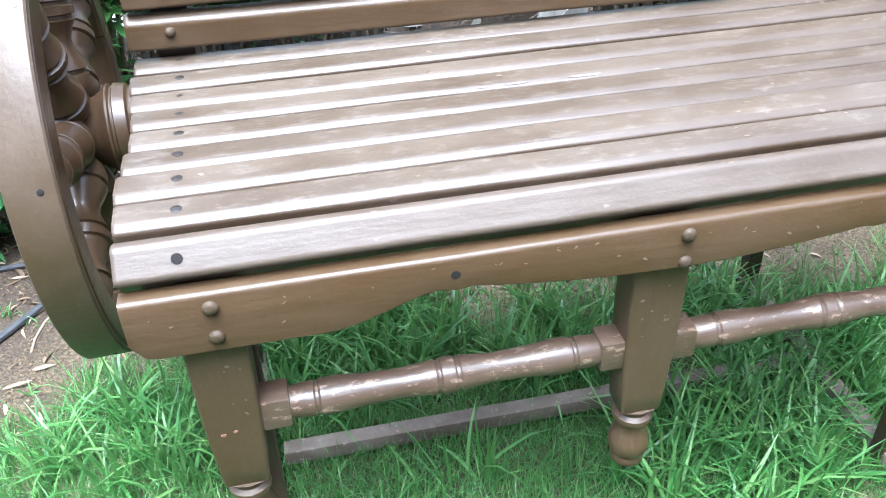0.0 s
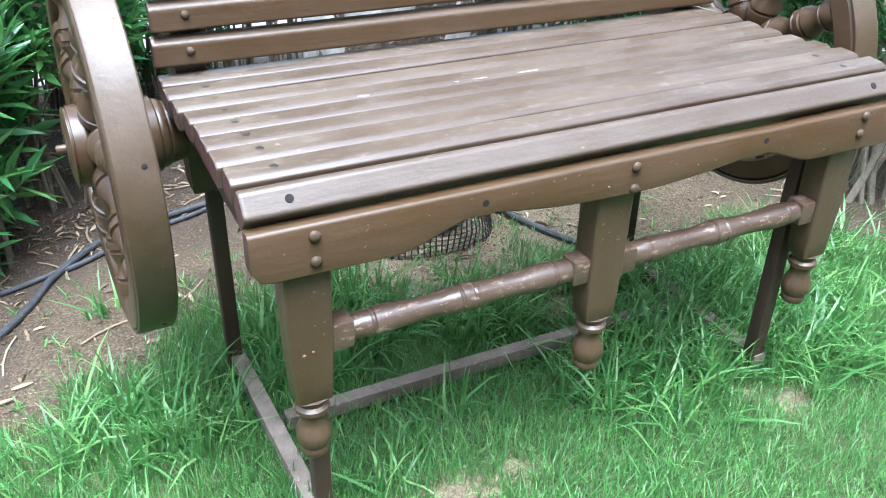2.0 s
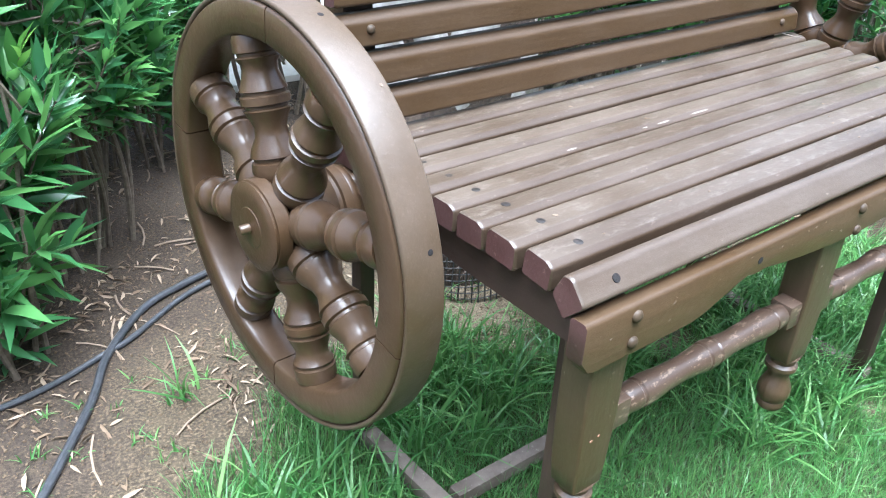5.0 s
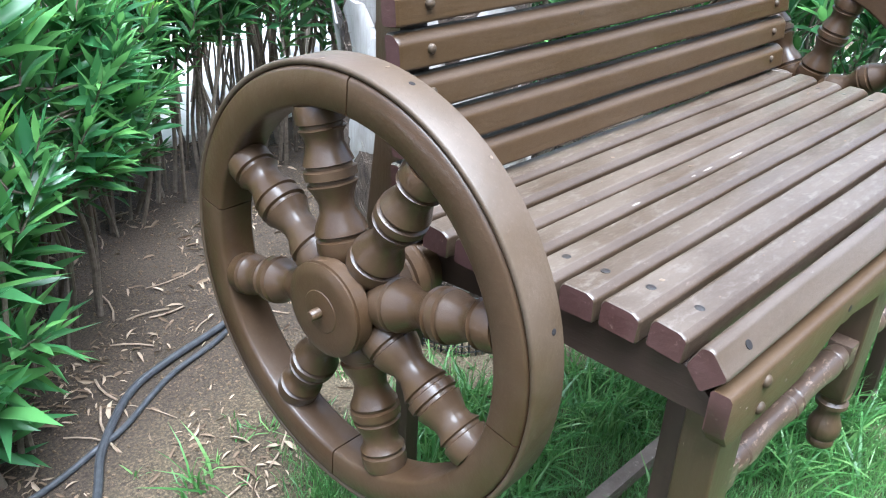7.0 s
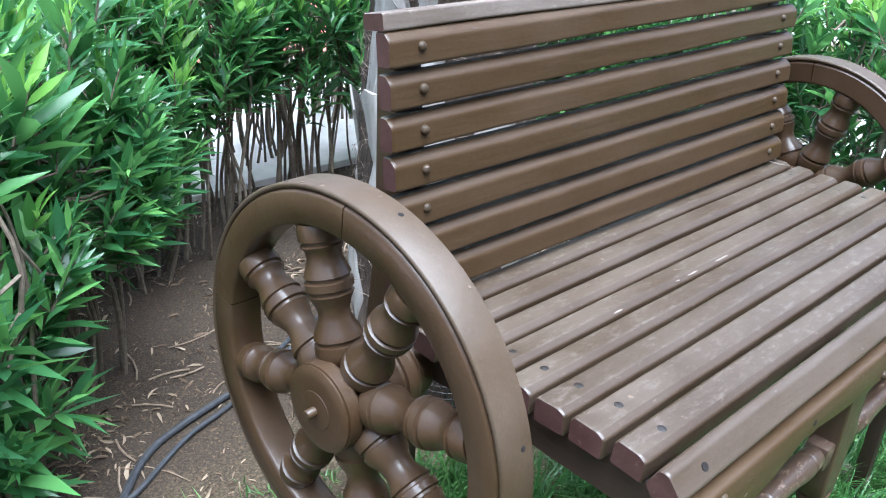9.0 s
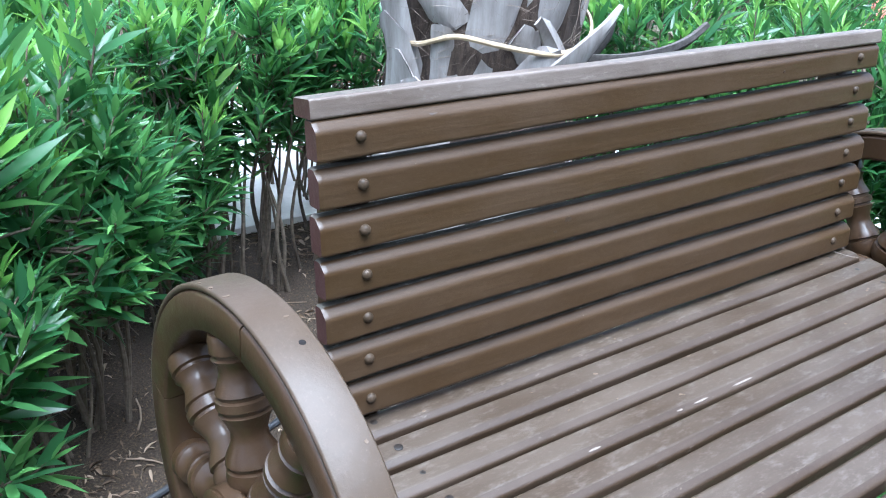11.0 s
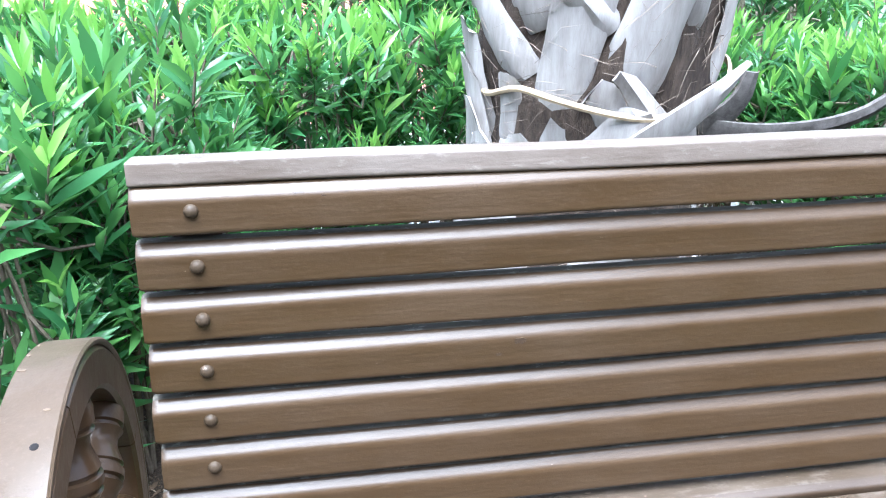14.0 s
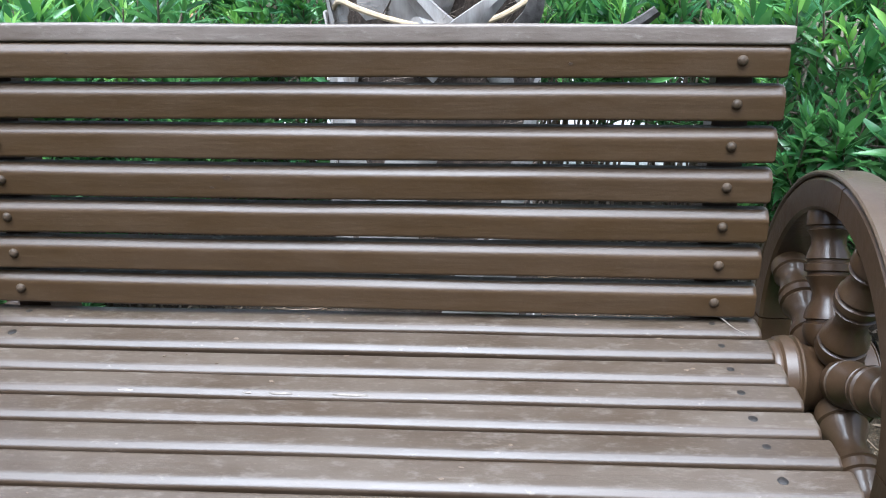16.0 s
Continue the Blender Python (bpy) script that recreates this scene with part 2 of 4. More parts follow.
def bar(outline, x0, x1, steps=14, wobble=0.0006, seed=0.0, end_mat=0, soft=0.0025, ledge=0, ledge_z=9.0):
    """A bar along x with that (y, z) outline: eased ends, a slightly uneven run."""
    bm = bmesh.new()
    xs = [x0, x0 + soft, x0 + soft + 0.002] + [x0 + (x1 - x0) * k / steps for k in range(1, steps)] + [x1 - soft - 0.002, x1 - soft, x1]
    rings = []
    for i, x in enumerate(xs):
        s = 0.93 if i in (0, len(xs) - 1) else 1.0
        dy = wobble * 2 * noise.noise((x * 3.1, seed, 1.7))
        dz = wobble * 2 * noise.noise((x * 3.7, seed, 8.2))
        rings.append([bm.verts.new((x, y * s + dy + wobble * noise.noise((x * 9, y * 60, seed)), z * s + dz)) for y, z in outline])
    for a, b in zip(rings, rings[1:]):
        for k in range(len(a)):
            face = bm.faces.new((a[k], a[(k + 1) % len(a)], b[(k + 1) % len(a)], b[k]))
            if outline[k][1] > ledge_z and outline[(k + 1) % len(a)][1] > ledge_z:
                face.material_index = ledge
    for r in (rings[0], rings[-1]):
        bm.faces.new(r).material_index = end_mat
    return bm


def lathe(profile, n=24):
    """A turned piece along x from (x, radius) pairs."""
    bm = bmesh.new()
    rings = [[bm.verts.new((x, r * math.cos(2 * math.pi * k / n), r * math.sin(2 * math.pi * k / n))) for k in range(n)] for x, r in profile]
    for a, b in zip(rings, rings[1:]):
        for k in range(n):
            bm.faces.new((a[k], a[(k + 1) % n], b[(k + 1) % n], b[k]))
    bm.faces.new(rings[0]), bm.faces.new(rings[-1])
    return bm


def block(sx, sy, sz, ease=0.003):
    bm = bmesh.new()
    bmesh.ops.create_cube(bm, size=1)
    bmesh.ops.scale(bm, vec=(sx, sy, sz), verts=bm.verts)
    bmesh.ops.bevel(bm, geom=list(bm.edges), offset=ease, segments=2, affect="EDGES", profile=0.6)
    return bm


def tube(path, radii, n=7):
    bm = bmesh.new()
    tube_into(bm, path, radii, n)
    return bm


def tube_into(bm, path, radii, n=7):
    rings = []
    for i, p in enumerate(path):
        p = Vector(p)
        d = (Vector(path[min(i + 1, len(path) - 1)]) - Vector(path[max(i - 1, 0)])).normalized()
        u = d.cross(Vector((0.31, 0.2, 0.93)) if abs(d.z) < 0.8 else Vector((1, 0.1, 0))).normalized()
        v = d.cross(u)
        r = radii[i] if isinstance(radii, (list, tuple)) else radii
        rings.append([bm.verts.new(p + r * (math.cos(2 * math.pi * k / n) * u + math.sin(2 * math.pi * k / n) * v)) for k in range(n)])
    for a, b in zip(rings, rings[1:]):
        for k in range(n):
            bm.faces.new((a[k], a[(k + 1) % n], b[(k + 1) % n], b[k]))
    bm.faces.new(rings[0]), bm.faces.new(rings[-1])


def smooth_path(points, per=8):
    """A Catmull-Rom run through the points."""
    pts = [Vector(p) for p in points]
    pts = [2 * pts[0] - pts[1]] + pts + [2 * pts[-1] - pts[-2]]
    out = []
    for a, b, c, d in zip(pts, pts[1:], pts[2:], pts[3:]):
        for k in range(per):
            t = k / per
            out.append(0.5 * (2 * b + (c - a) * t + (2 * a - 5 * b + 4 * c - d) * t * t + (3 * b - a - 3 * c + d) * t ** 3))
    return out + [pts[-2]]


def dome(r, h, n=12):
    return lathe([(-0.002, r), (h * 0.25, r), (h * 0.65, r * 0.8), (h * 0.9, r * 0.5), (h, r * 0.15)], n)


FACE_FRONT = pose(0, 0, 0, 0, 0, -90)  # a turned piece's x to the world's -y
FACE_UP = pose(0, 0, 0, 0, -90, 0)


def strips(template, faces, turns, places, scales):
    """Vertices and faces of many copies of a small template, as plain arrays."""
    t = np.asarray(template, float)
    v = np.einsum("nij,nkj->nki", turns, t[None] * scales[:, None, :]) + places[:, None, :]
    n, k = len(places), len(t)
    return v.reshape(-1, 3), [tuple(i * k + c for c in f) for i in range(n) for f in faces]


def turns_of(direction, roll):
    """Frames whose x runs along each direction, z as far up as it can, turned by roll about x."""
    x = direction / np.linalg.norm(direction, axis=1, keepdims=True)
    up = np.tile((0.0, 0.0, 1.0), (len(x), 1))
    up[np.abs(x[:, 2]) > 0.95] = (0.0, 1.0, 0.0)
    y = np.cross(up, x)
    y /= np.linalg.norm(y, axis=1, keepdims=True)
    z = np.cross(x, y)
    c, s = np.cos(roll)[:, None], np.sin(roll)[:, None]
    return np.stack((x, y * c + z * s, z * c - y * s), axis=2)


def raw_mesh(name, verts, faces, mat):
    me = bpy.data.meshes.new(name)
    me.from_pydata(verts.tolist() if hasattr(verts, "tolist") else verts, [], faces)
    me.materials.append(mat)
    me.shade_smooth()
    return me


rng = np.random.default_rng(7)


# ---- ground ----
LAWN_EDGE = [(-3.0, -0.9), (-1.4, 0.1), (-0.47, 0.58), (-0.14, 0.76), (0.3, 0.78), (0.55, 0.66), (0.95, 0.62), (1.4, 0.62), (1.62, 0.34), (1.78, 0.1), (2.6, -1.2)]
PALE = [(0.4, 0.78, 0.28), (0.85, 0.72, 0.3), (-0.28, 0.3, 0.2)]
BALD = [(0.225, 0.012, 0.085), (0.356, 0.036, 0.042), (0.045, -0.012, 0.065), (0.15, -0.03, 0.05), (0.935, -0.03, 0.05), (0.87, 0.02, 0.03), (0.72, 0.42, 0.12)]


def lawn_at(x, y):
    """How thick the grass grows at a place: 0 bare, 1 full."""
    edge = np.interp(x, [p[0] for p in LAWN_EDGE], [p[1] for p in LAWN_EDGE])
    edge = edge + 0.07 * np.sin(9 * x + 1) + 0.04 * np.sin(23 * x + 4 * y)
    f = np.clip((edge - y) / 0.16, 0, 1)
    for bx, by, r in BALD:
        f = f * np.clip((np.hypot(x - bx, (y - by) * 1.2) / r - 0.35) / 0.7, 0.1, 1)
    return f


def height(x, y):
    return 0.008 * noise.noise((x * 2.1, y * 2.1, 0.3)) + 0.005 * noise.noise((x * 7, y * 7, 2.3)) if abs(x) < 6 and abs(y) < 6 else 0.0


def make_ground():
    bm = bmesh.new()
    xs = [-400, -60, -12, -5] + list(np.arange(-3, 4.001, 0.04)) + [6, 12, 60, 400]
    ys = [-400, -60, -12, -5] + list(np.arange(-2, 3.001, 0.04)) + [5, 12, 60, 400]
    grid = [[bm.verts.new((x, y, height(x, y) if -3 <= x <= 4 and -2 <= y <= 3 else 0)) for y in ys] for x in xs]
    for i in range(len(xs) - 1):
        for j in range(len(ys) - 1):
            bm.faces.new((grid[i][j], grid[i + 1][j], grid[i + 1][j + 1], grid[i][j + 1]))
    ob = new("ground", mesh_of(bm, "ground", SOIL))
    a = ob.data.attributes.new("lawn", "FLOAT", "POINT")
    for i, v in enumerate(ob.data.vertices):
        a.data[i].value = 0.85 * float(lawn_at(v.co.x, v.co.y))
    # soil gets darker towards the hedge, sooner on the left
    dk = ob.data.attributes.new("dark_soil", "FLOAT", "POINT")
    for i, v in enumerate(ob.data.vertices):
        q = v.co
        dk.data[i].value = 0.85 * max(0.0, min(1.0, (q.y - 1.0 + float(np.interp(q.x, (-1.2, -0.5, -0.22), (0.65, 0.4, 0.05))) + 0.35 * noise.noise((q.x * 3, q.y * 3, 4)) - 0.12 * math.sin(2 * q.x)) / 0.3)) if q.y < 3 and abs(q.x) < 4 else 0.0
    st = ob.data.attributes.new("straw", "FLOAT", "POINT")
    for i, v in enumerate(ob.data.vertices):
        st.data[i].value = max([0.0] + [max(0.0, min(0.9, 1.35 - math.hypot(v.co.x - bx, v.co.y - by) / r + 0.5 * noise.noise((v.co.x * 20, v.co.y * 20, 1)))) for bx, by, r in BALD[:6]] + [0.6 * max(0.0, min(1.0, 1.5 - 1.2 * math.hypot(v.co.x - bx, v.co.y - by) / r + 0.6 * noise.noise((v.co.x * 9, v.co.y * 9, 6)))) for bx, by, r in PALE])
    tagged(ob, "dry brown garden soil with fine crumbs under thin lawn", "ground", kind="structure")


make_ground()


def make_paving():
    for mat, x, y, sx, sy, label in (
            (PAVE, 0.0, 3.16, 24, 1.6, "pale smooth paving strip beyond the hedge"),
            (PAVE, 3.32, 0.5, 2.4, 1.62, "pale smooth paving beside the hedge"),
            (REDPAVE, 0.0, 6.47, 24, 5.0, "faded red paving beyond the pale strip")):
        ob = new("pavement", mesh_of(block(sx, sy, 0.1, 0.008), "pavement", mat))
        ob.location = (x, y, -0.022)
        tagged(ob, label, "pavement", kind="structure")


make_paving()

# added out of view: blocks low sky so the bench fronts reflect darker
wall = new("unseen_wall", mesh_of(block(16, 0.2, 3.4, 0.01), "unseen_wall", plain("dim_plaster", (0.13, 0.125, 0.11), (0.2, 0.19, 0.17), 6, 0.9)))
wall.location = (0, -3.5, 1.7)
tagged(wall, "unseen plain grey wall added behind the camera to dim front reflections", "wall", kind="structure")

# ---- the bench ----
bench = thing("bench", "brown slatted wooden bench with wagon-wheel ends on a metal frame", "bench")
SEAT_ROWS = [(0.468, 0.638), (0.4125, 0.637), (0.361, 0.634), (0.308, 0.635), (0.2545, 0.636), (0.199, 0.639), (0.1405, 0.642), (0.081, 0.642)]


def seat_ends(y):
    return -0.092 + 0.03 * (0.47 - y), 1.036 + 0.05 * (0.47 - y)


def make_seat():
    screw = mesh_of(dome(0.006, 0.001, 14), "screw", SCREW)
    ys = [0.523] + [y for y, z in SEAT_ROWS] + [0.039]
    for i, (y, z) in enumerate(SEAT_ROWS):
        x0, x1 = seat_ends(y)
        x0 += 0.004 * math.sin(5 * i)
        lean = (0, 2, 1, 0, -1, -2, 2, 5)[i]
        back, fore = (ys[i] + y) / 2 - 0.0042, (ys[i + 2] + y) / 2 + (0.0042 if i < 7 else 0.001)
        mid, h = (back + fore) / 2, (back - fore) / 2
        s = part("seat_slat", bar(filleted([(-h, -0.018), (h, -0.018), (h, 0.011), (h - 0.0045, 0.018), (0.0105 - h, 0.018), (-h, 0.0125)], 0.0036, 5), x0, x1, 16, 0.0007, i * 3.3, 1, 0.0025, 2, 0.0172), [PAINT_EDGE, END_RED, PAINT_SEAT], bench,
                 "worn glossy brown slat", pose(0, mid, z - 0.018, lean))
        for x in (-0.021 - 0.03 * (y - 0.06), 0.971):
            part("screw", screw, None, s, "", pose(x, y - mid + 0.002, 0.0178) @ FACE_UP)
    corners = [(0.059, 0.6075), (0.0445, 0.6375), (0.032, 0.6385), (0.009, 0.6115), (0.037, 0.5825)]
    front = part("seat_slat", bar(filleted([(y - 0.036, z - 0.611) for y, z in corners], 0.0055, 6), -0.081, 1.056, 16, 0.0007, 40, 1), [PAINT_FRONT, END_RED], bench,
                 "thick front slat set on edge, with dark discs for screw holes", pose(0, 0.036, 0.611))
    # near-black discs on the surface: the shade inside screw holes as colour
    for x in (-0.022, 0.978):
        part("hole_disc", lathe([(-0.004, 0.0055), (0.0006, 0.0055)], 12), HOLE, front, "", pose(x, -0.0158, 0.0143) @ pose(0, 0, 0, 49.6) @ FACE_UP)


make_seat()


def make_back():
    bolt = mesh_of(dome(0.007, 0.006, 14), "bolt", PAINT_BOLT)
    for i in range(7):
        yl, zl, yr, zr = 0.5085 - 0.0062 * i, 1.003 - 0.0547 * i, 0.5145 - 0.0069 * i, 1.007 - 0.0562 * i
        y, z = (yl + yr) / 2, (zl + zr) / 2
        lie = pose(0.467, y + 0.0135, z, 0, -math.degrees((zr - zl) / 1.006), math.degrees((yr - yl) / 1.006)) @ pose(-0.467, 0, 0, -6.5)
        s = part("back_slat", bar(filleted([(-0.0135, -0.0235), (0.0135, -0.0235), (0.0135, 0.0235), (-0.0015, 0.0235), (-0.0135, 0.0112)], 0.0045, 5), -0.092 + 0.0025 * math.sin(3 * i), 1.03 + 0.002 * math.sin(2 * i), 16, 0.001, 60 + i * 2.7, 1, 0.004, 2, 0.022),
                 [PAINT_BACK, END_RED, LEDGE], bench, "glossy brown back slat with domed bolts", lie)
        for x in (-0.037, 0.969):
            part("bolt", bolt, None, s, "", pose(x + 0.001 * math.sin(i + 9 * x), -0.0135, 0.0) @ FACE_FRONT)
    part("top_rail", bar(filleted([(-0.0175, -0.0105), (0.026, -0.0105), (0.026, 0.0105), (-0.0165, 0.0135)], 0.004, 4), -0.093, 1.034, 16, 0.001, 99, 1), [PAINT_RAIL_SHEEN, END_RED], bench,
         "dusty faded brown capping board, sky sheen in its colour", pose(0, 0.5362, 1.0346, -7, -0.12, 0))
    for x in (-0.037, 0.969):
        bm = bmesh.new()
        prof = [(0.552, 1.03), (0.508, 0.64), (0.5, 0.42), (0.56, 0.42), (0.598, 0.58), (0.575, 0.72), (0.586, 1.03)]
        a = [bm.verts.new((x - 0.024, y - 0.013, z)) for y, z in prof]
        b = [bm.verts.new((x + 0.024, y - 0.013, z)) for y, z in prof]
        bm.faces.new(a), bm.faces.new(b)
        for k in range(len(a)):
            bm.faces.new((a[k], a[(k + 1) % len(a)], b[(k + 1) % len(a)], b[k]))
        bmesh.ops.bevel(bm, geom=list(bm.edges), offset=0.003, segments=1, affect="EDGES")
        part("back_post", bm, PAINT_LEG, bench)


make_back()


def apron_low(x):
    """The lower edge of the scalloped front board."""
    u = abs(x - 0.48)
    e = min(1.0, max(0.0, (u - 0.245) / 0.13))
    centre = 0.535 + 0.021 * min(1.0, u / 0.235) ** 2
    dip = 0.004 if 0.225 < u < 0.252 else 0.0
    end = 0.522
    return centre * (1 - e * e * (3 - 2 * e)) + end * e * e * (3 - 2 * e) - dip


def make_apron():
    bm = bmesh.new()
    x0, x1, top = -0.082, 1.044, 0.5945
    xs = [x0 + (x1 - x0) * k / 90 for k in range(91)]
    cut = lambda x: 0.02 * max(0, 1 - min(x - x0, x1 - x) / 0.02) ** 2
    rows = []
    for x in xs:
        lo = apron_low(x) + cut(x)
        ring = [(0.0, lo + 0.003), (0.0, top - 0.005), (0.003, top - 0.001), (0.006, top), (0.022, top), (0.025, top - 0.003), (0.025, lo + 0.002), (0.022, lo), (0.003, lo)]
        wob = 0.0007 * noise.noise((x * 6, 3, 1))
        rows.append([bm.verts.new((x, y + wob, z + wob)) for y, z in ring])
    for a, b in zip(rows, rows[1:]):
        for k in range(len(a)):
            bm.faces.new((a[k], a[(k + 1) % len(a)], b[(k + 1) % len(a)], b[k]))
    for r in (rows[0], rows[-1]):
        bm.faces.new(r).material_index = 1
    ap = part("apron", bm, [PAINT_BACK, END_RED], bench, "scalloped brown front board")
    bolt = mesh_of(dome(0.0082, 0.006, 14), "bolt", PAINT_BOLT)
    for x, z in ((0, 0.578), (0, 0.542), (0.485, 0.579), (0.486, 0.544), (0.952, 0.583), (0.949, 0.553)):
        part("bolt", bolt, None, ap, "", pose(x, 0, z) @ FACE_FRONT)
    # screw holes as flat discs, their inner shade put into the black
    for x, z in ((0.238, 0.573), (0.735, 0.577)):
        part("hole_disc", lathe([(-0.004, 0.005), (0.0006, 0.005)], 12), HOLE, ap, "", pose(x, 0, z) @ FACE_FRONT)


make_apron()


def patch(sx, sy, seed):
    """A thin ragged flake where the paint has come off."""
    bm = bmesh.new()
    ring = []
    for k in range(14):
        a = 2 * math.pi * k / 14
        r = 1 + 0.5 * noise.noise((2.2 * math.cos(a), 2.2 * math.sin(a), seed))
        ring.append((sx / 2 * r * math.cos(a), sy / 2 * r * math.sin(a)))
    top = [bm.verts.new((x, y, 0.0004)) for x, y in ring]
    low = [bm.verts.new((x, y, -0.0015)) for x, y in ring]
    bm.faces.new(top)
    for k in range(14):
        bm.faces.new((top[k], low[k], low[(k + 1) % 14], top[(k + 1) % 14]))
    return bm


def make_patches():
    slat = [o for o in bench.children if o.name.startswith("seat_slat")][3]
    w = (0.367 - 0.260) / 4
    for k, (x, L) in enumerate(PATCHES):
        part("bare_patch", patch(L, 0.0026, k * 3.1), BARE, slat, "pale scrape", pose(x, 0.0095 - w, 0.0151) @ pose(0, 0, 0, 28))
    backs = [o for o in bench.children if o.name.startswith("back_slat")]
    for row, x, z, sx, sy in ((0, 0.062, 0.013, 0.012, 0.004), (0, 0.085, 0.008, 0.006, 0.003), (3, 0.285, 0.006, 0.014, 0.007), (3, 0.262, -0.008, 0.007, 0.004), (1, 0.61, 0.002, 0.008, 0.004), (0, 0.75, -0.004, 0.005, 0.004)):
        part("knot", patch(sx, sy, 7 * x), KNOT, backs[row], "", pose(x, -0.0136 if z < 0.009 else -0.0112, z) @ pose(0, 0, 0, 90 if z < 0.009 else 45))
    rnd = random.Random(11)
    seats = [o for o in bench.children if o.name.startswith("seat_slat")]
    for k in range(44):
        L, q = rnd.uniform(0.002, 0.008), rnd.randrange(8)
        part("bare_patch", patch(L, L * rnd.uniform(0.25, 0.7), k * 1.7), NICK, seats[q], "", pose(rnd.uniform(-0.03, 1.0), rnd.uniform(-0.011, 0.016), 0.0181, 0, 0, rnd.uniform(-25, 25)))
    front_board = [o for o in bench.children if o.name.startswith("apron")][0]
    for k in range(34):
        L, x = rnd.uniform(0.0015, 0.006), rnd.uniform(-0.07, 1.03)
        part("bare_patch", patch(L, L * rnd.uniform(0.2, 0.5), k * 2.3), NICK, front_board, "", pose(x, 0.0001, rnd.uniform(apron_low(x) + 0.012, 0.588), 90, rnd.uniform(-50, 50), 0))
    for k in range(16):
        L, x = rnd.uniform(0.0015, 0.005), (-0.008, 0.472)[k % 2] + rnd.uniform(-0.02, 0.02)
        part("bare_patch", patch(L, L * rnd.uniform(0.4, 0.9), k * 3.7), NICK, bench, "", pose(x, 0.0172, rnd.uniform(0.41, 0.51), 90, rnd.uniform(-50, 50), 0))
    for x, z, L in ((-0.02, 0.389, 0.008), (-0.007, 0.392, 0.006)):
        part("bare_patch", patch(0.7 * L, 0.003, z * 90), CHIP, bench, "chipped paint", pose(x, 0.0166, z) @ pose(0, 0, 0, 90))


def make_leg(x):
    """A flat-sided leg that tapers to a ring and a turned ball foot."""
    bm = bmesh.new()
    prof = [(0.578, 0.0325, 0.024), (0.46, 0.032, 0.024), (0.40, 0.031, 0.024), (0.33, 0.0275, 0.023), (0.303, 0.0255, 0.022)]
    rings = []
    for z, hx, hy in prof:
        o = round_rect(2 * hx, 2 * hy, (0.004,) * 4, 5)
        rings.append([bm.verts.new((px, py, z)) for px, py in o])
    turned = [(0.300, 0.0245), (0.296, 0.021), (0.291, 0.0205), (0.287, 0.0255), (0.281, 0.0255), (0.277, 0.0185), (0.266, 0.0175), (0.258, 0.021), (0.247, 0.0262),
              (0.236, 0.0268), (0.228, 0.0235), (0.224, 0.0205), (0.221, 0.0222), (0.214, 0.0218), (0.210, 0.018)]
    for z, r in [(0.300 - 1.16 * (0.300 - z), r) for z, r in turned]:
        rings.append([bm.verts.new((r * math.cos(a), r * math.sin(a), z)) for a in [math.atan2(py, px) for px, py in round_rect(2, 1.9, (0.99, 0.94, 0.94, 0.94), 5)]])
    for a, b in zip(rings, rings[1:]):
        for k in range(len(a)):
            bm.faces.new((a[k], a[(k + 1) % len(a)], b[(k + 1) % len(a)], b[k]))
    bm.faces.new(rings[0]), bm.faces.new(rings[-1])
    part("leg", bm, PAINT_LEG, bench, "square leg with a turned foot", pose(x, 0.041, 0))


for leg_x in (-0.008, 0.472, 0.948):
    make_leg(leg_x)


def make_stretcher(x0, x1):
    L = x1 - x0
    prof = [(0, 0.0165), (0.006, 0.0175), (0.03, 0.0175), (0.034, 0.019), (0.056, 0.0205), (0.058, 0.0188), (0.061, 0.0188), (0.063, 0.0212), (0.08, 0.0215), (0.11, 0.0185),
            (0.15, 0.0172), (0.176, 0.0195), (0.186, 0.021), (0.188, 0.0194), (0.191, 0.0194), (0.193, 0.0215)]
    half = [(p * 0.5 * L / 0.2, r) for p, r in prof]
    full = half + [(L / 2 + 0.004, 0.0218)] + [(L - p, r) for p, r in reversed(half)]
    rod = part("stretcher", lathe(full, 18), PAINT_ROD, bench, "turned rod with worn reddish paint", pose(x0, 0.04, 0.4))
    for k in (0.016, L - 0.016):
        part("block_end", block(0.034, 0.037, 0.042, 0.004), PAINT_ROD, rod, "", pose(k, 0, 0))


make_patches()
make_stretcher(0.022, 0.446)
make_stretcher(0.499, 0.920)


